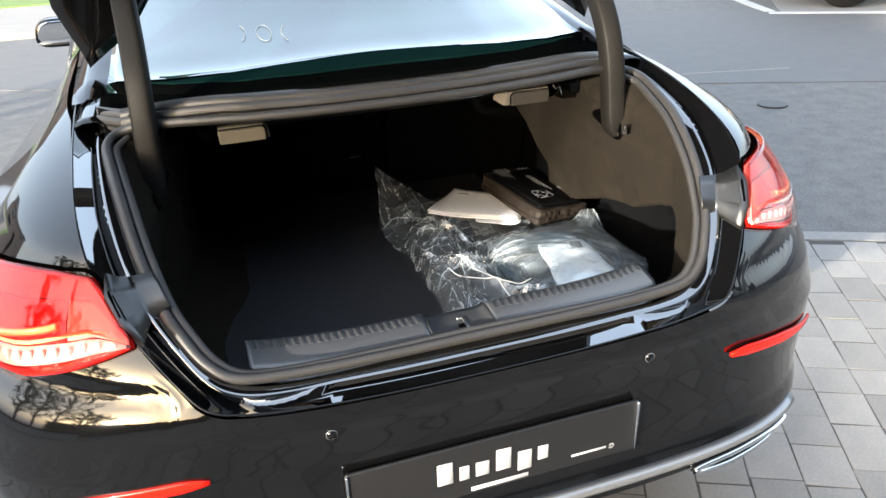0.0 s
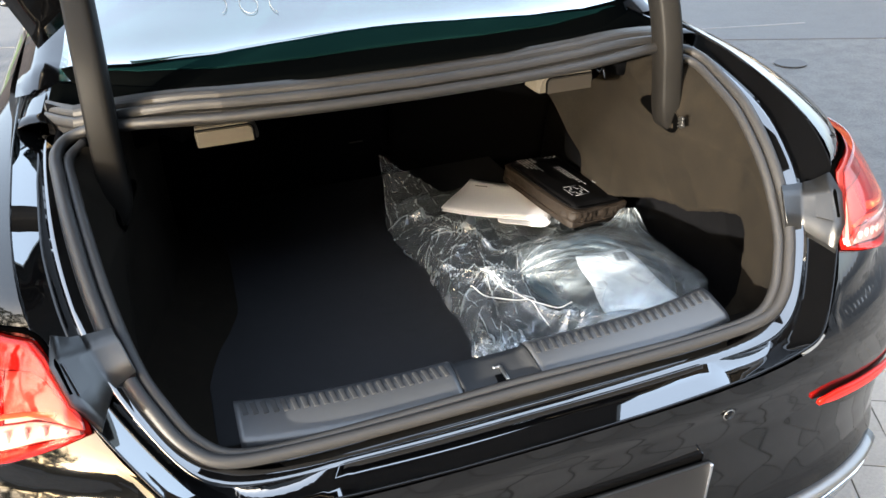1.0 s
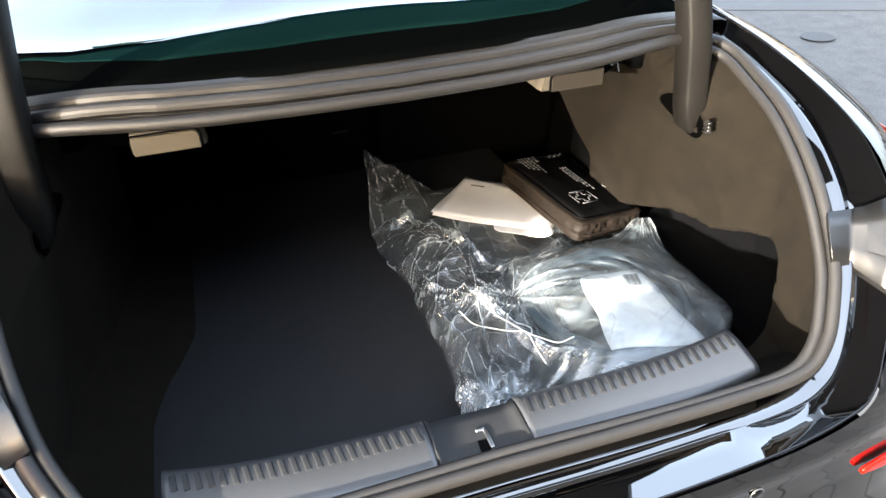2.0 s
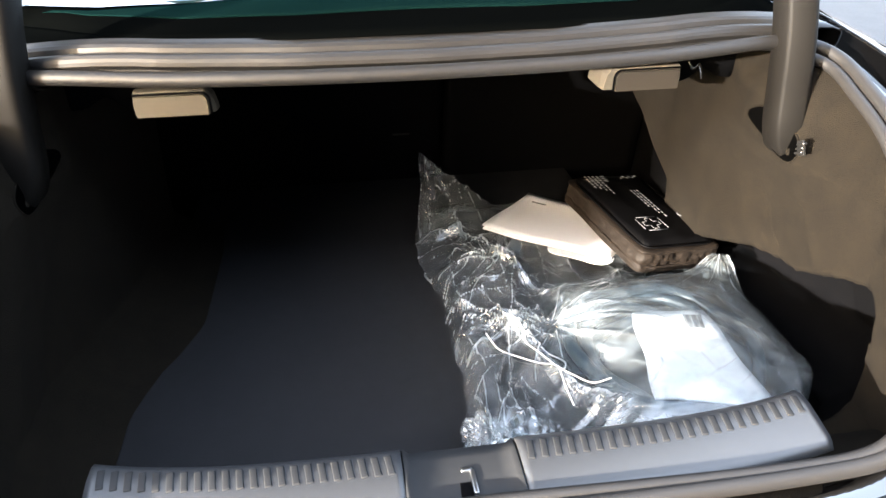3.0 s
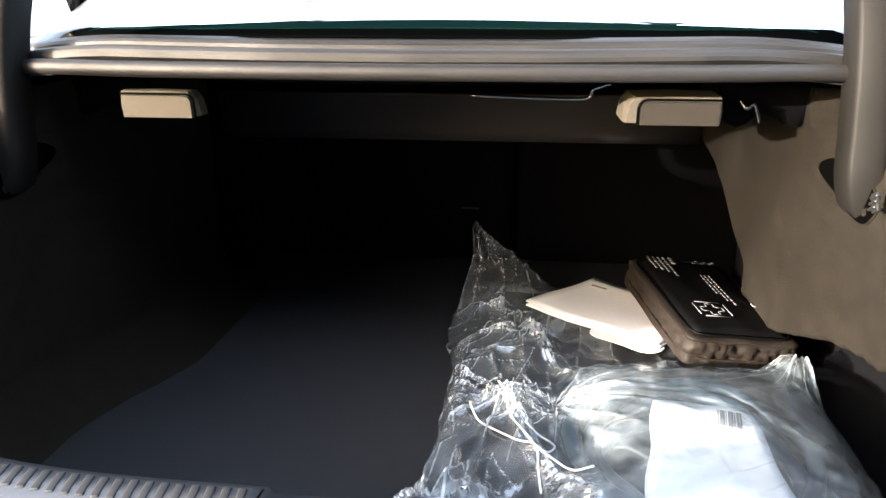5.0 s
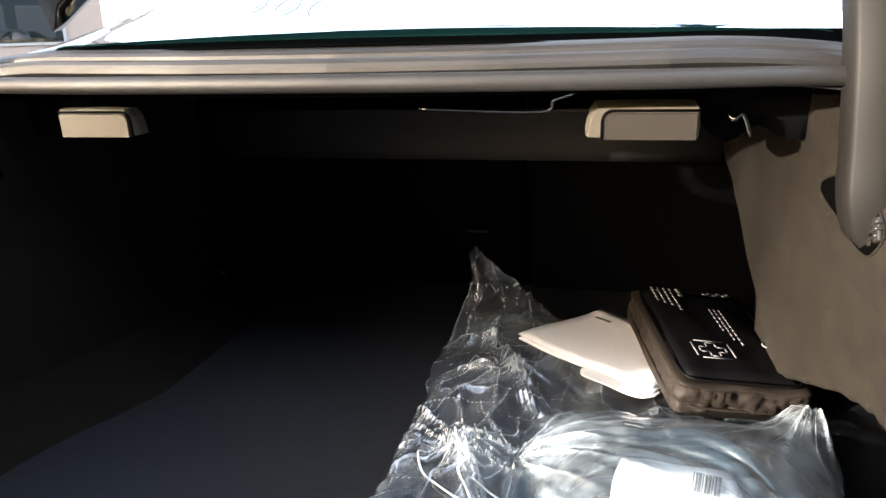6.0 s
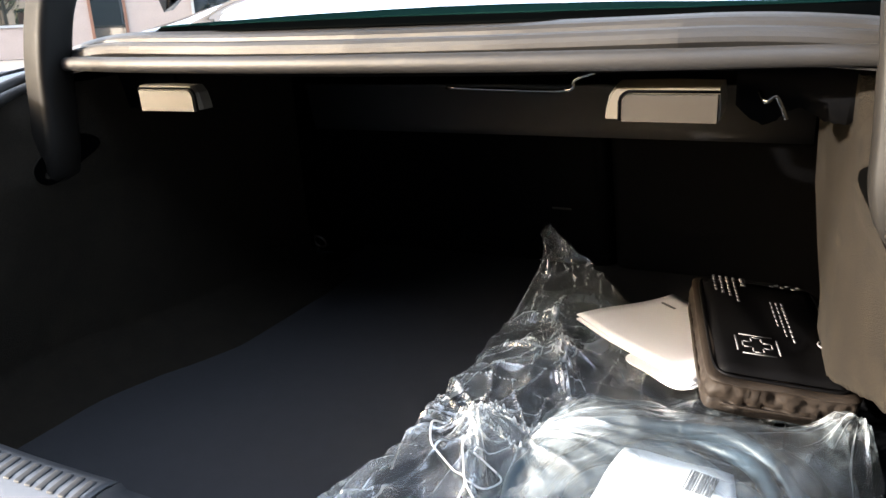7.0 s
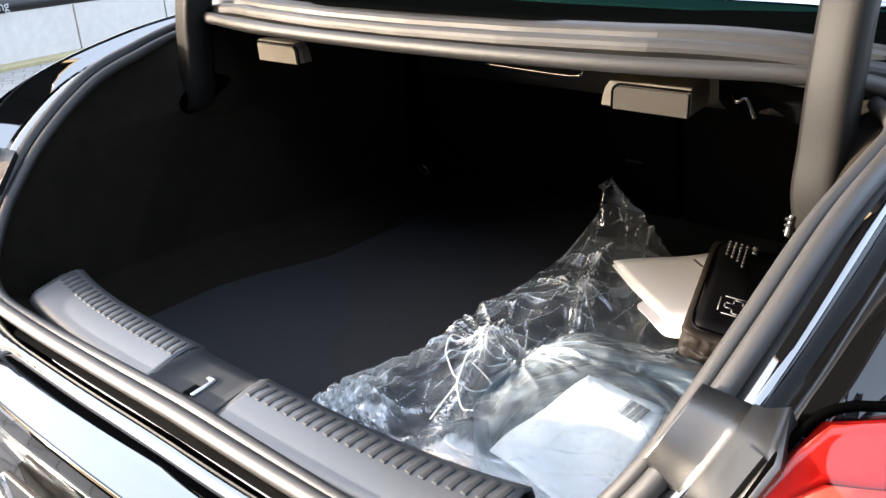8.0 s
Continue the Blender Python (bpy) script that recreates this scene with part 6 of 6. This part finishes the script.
def leaflet_pack():
    p = tagged(new("leaflet"), "white instruction leaflet inside the clear bag", "leaflet")
    p.matrix_basis = LOAD @ Matrix.Translation((0.32, 0.352, 0.662)) @ Matrix.Rotation(radians(-10), 4, "Z") @ Matrix.Rotation(radians(4), 4, "X")
    rows = [[(-0.05 + 0.1 * i / 12 + 0.05 * (1 - j / 12) * i / 12 + 0.004 * math.sin(j * 0.8) * (i / 12 - 0.5), -0.088 + 0.17 * j / 12 + 0.012 * (i / 12 - 0.5) * (j / 12 - 0.5), 0.0025 * math.sin(j * 0.45 + 0.3 * i) + 0.0015 * math.sin(i * 0.7)) for i in range(13)] for j in range(13)]
    part("sheet", grid(rows, thick=0.003), SHEET, p)
    for i in range(9):
        part("code_bar", box((0.0012 + 0.0009 * (i * 7 % 3), 0.026, 0.0008), (0.018 + i * 0.0028, 0.056, 0.0068)), BARGREY, p)


leaflet_pack()


# ---- paving blocks of the forecourt ----
def paving():
    home = bpy.data.objects["pavement"]
    rnd = random.Random(4)
    meshes = []
    for k in range(6):
        l = (0.157, 0.184, 0.126, 0.173, 0.147, 0.189)[k]
        bm = box((l - 0.0045, 0.1255, 0.03), (0, 0, -0.015), 0.0008, 1)
        for v in bm.verts:
            v.co += Vector((rnd.uniform(-1, 1), rnd.uniform(-1, 1), 0)) * 0.0024
        me = bpy.data.meshes.new("block")
        bm.to_mesh(me)
        bm.free()
        me.materials.append(BLOCK)
        meshes.append((l, me))
    far_v, far_f = [], []
    count = 0
    x = -8.9
    # courses run away from the edging, with their own block lengths
    while x < 13.9:
        y = -0.088 - rnd.uniform(0.0, 0.05)
        while y > -8.75:
            l, me = meshes[rnd.randrange(6)]
            m = EDGE @ Matrix.Translation((x, y - l / 2, 0.0018 + rnd.uniform(-0.0008, 0.0008))) @ Matrix.Rotation(math.pi / 2 + rnd.uniform(-0.012, 0.012), 4, "Z") @ Matrix.Rotation(rnd.uniform(-0.008, 0.008), 4, "X")
            if m.translation.x > 0.62 and -1.4 < x < 1.0 and y > -2.0 and count < 290:
                ob = new("paving_block", me)
                ob.matrix_basis = m
                ob.parent = home
                count += 1
            else:
                for c in ((-1, -1), (1, -1), (1, 1), (-1, 1)):
                    far_v.append(m @ Vector((c[0] * (l - 0.0045) / 2, c[1] * 0.0627, -0.012)))
                for c in ((-1, -1), (1, -1), (1, 1), (-1, 1)):
                    far_v.append(m @ Vector((c[0] * (l - 0.006) / 2, c[1] * 0.062, 0)))
                k = len(far_v) - 8
                far_f += [(k + 4, k + 5, k + 6, k + 7)] + [(k + q, k + (q + 1) % 4, k + 4 + (q + 1) % 4, k + 4 + q) for q in range(4)]
            y -= l
        x += 0.13
    me = bpy.data.meshes.new("paving_rest")
    me.from_pydata(far_v, [], far_f)
    me.materials.append(BLOCK_REST)
    far = new("paving_rest", me)
    far.parent = home
    tagged(far, "grey block paving farther out", kind="stuff")


paving()
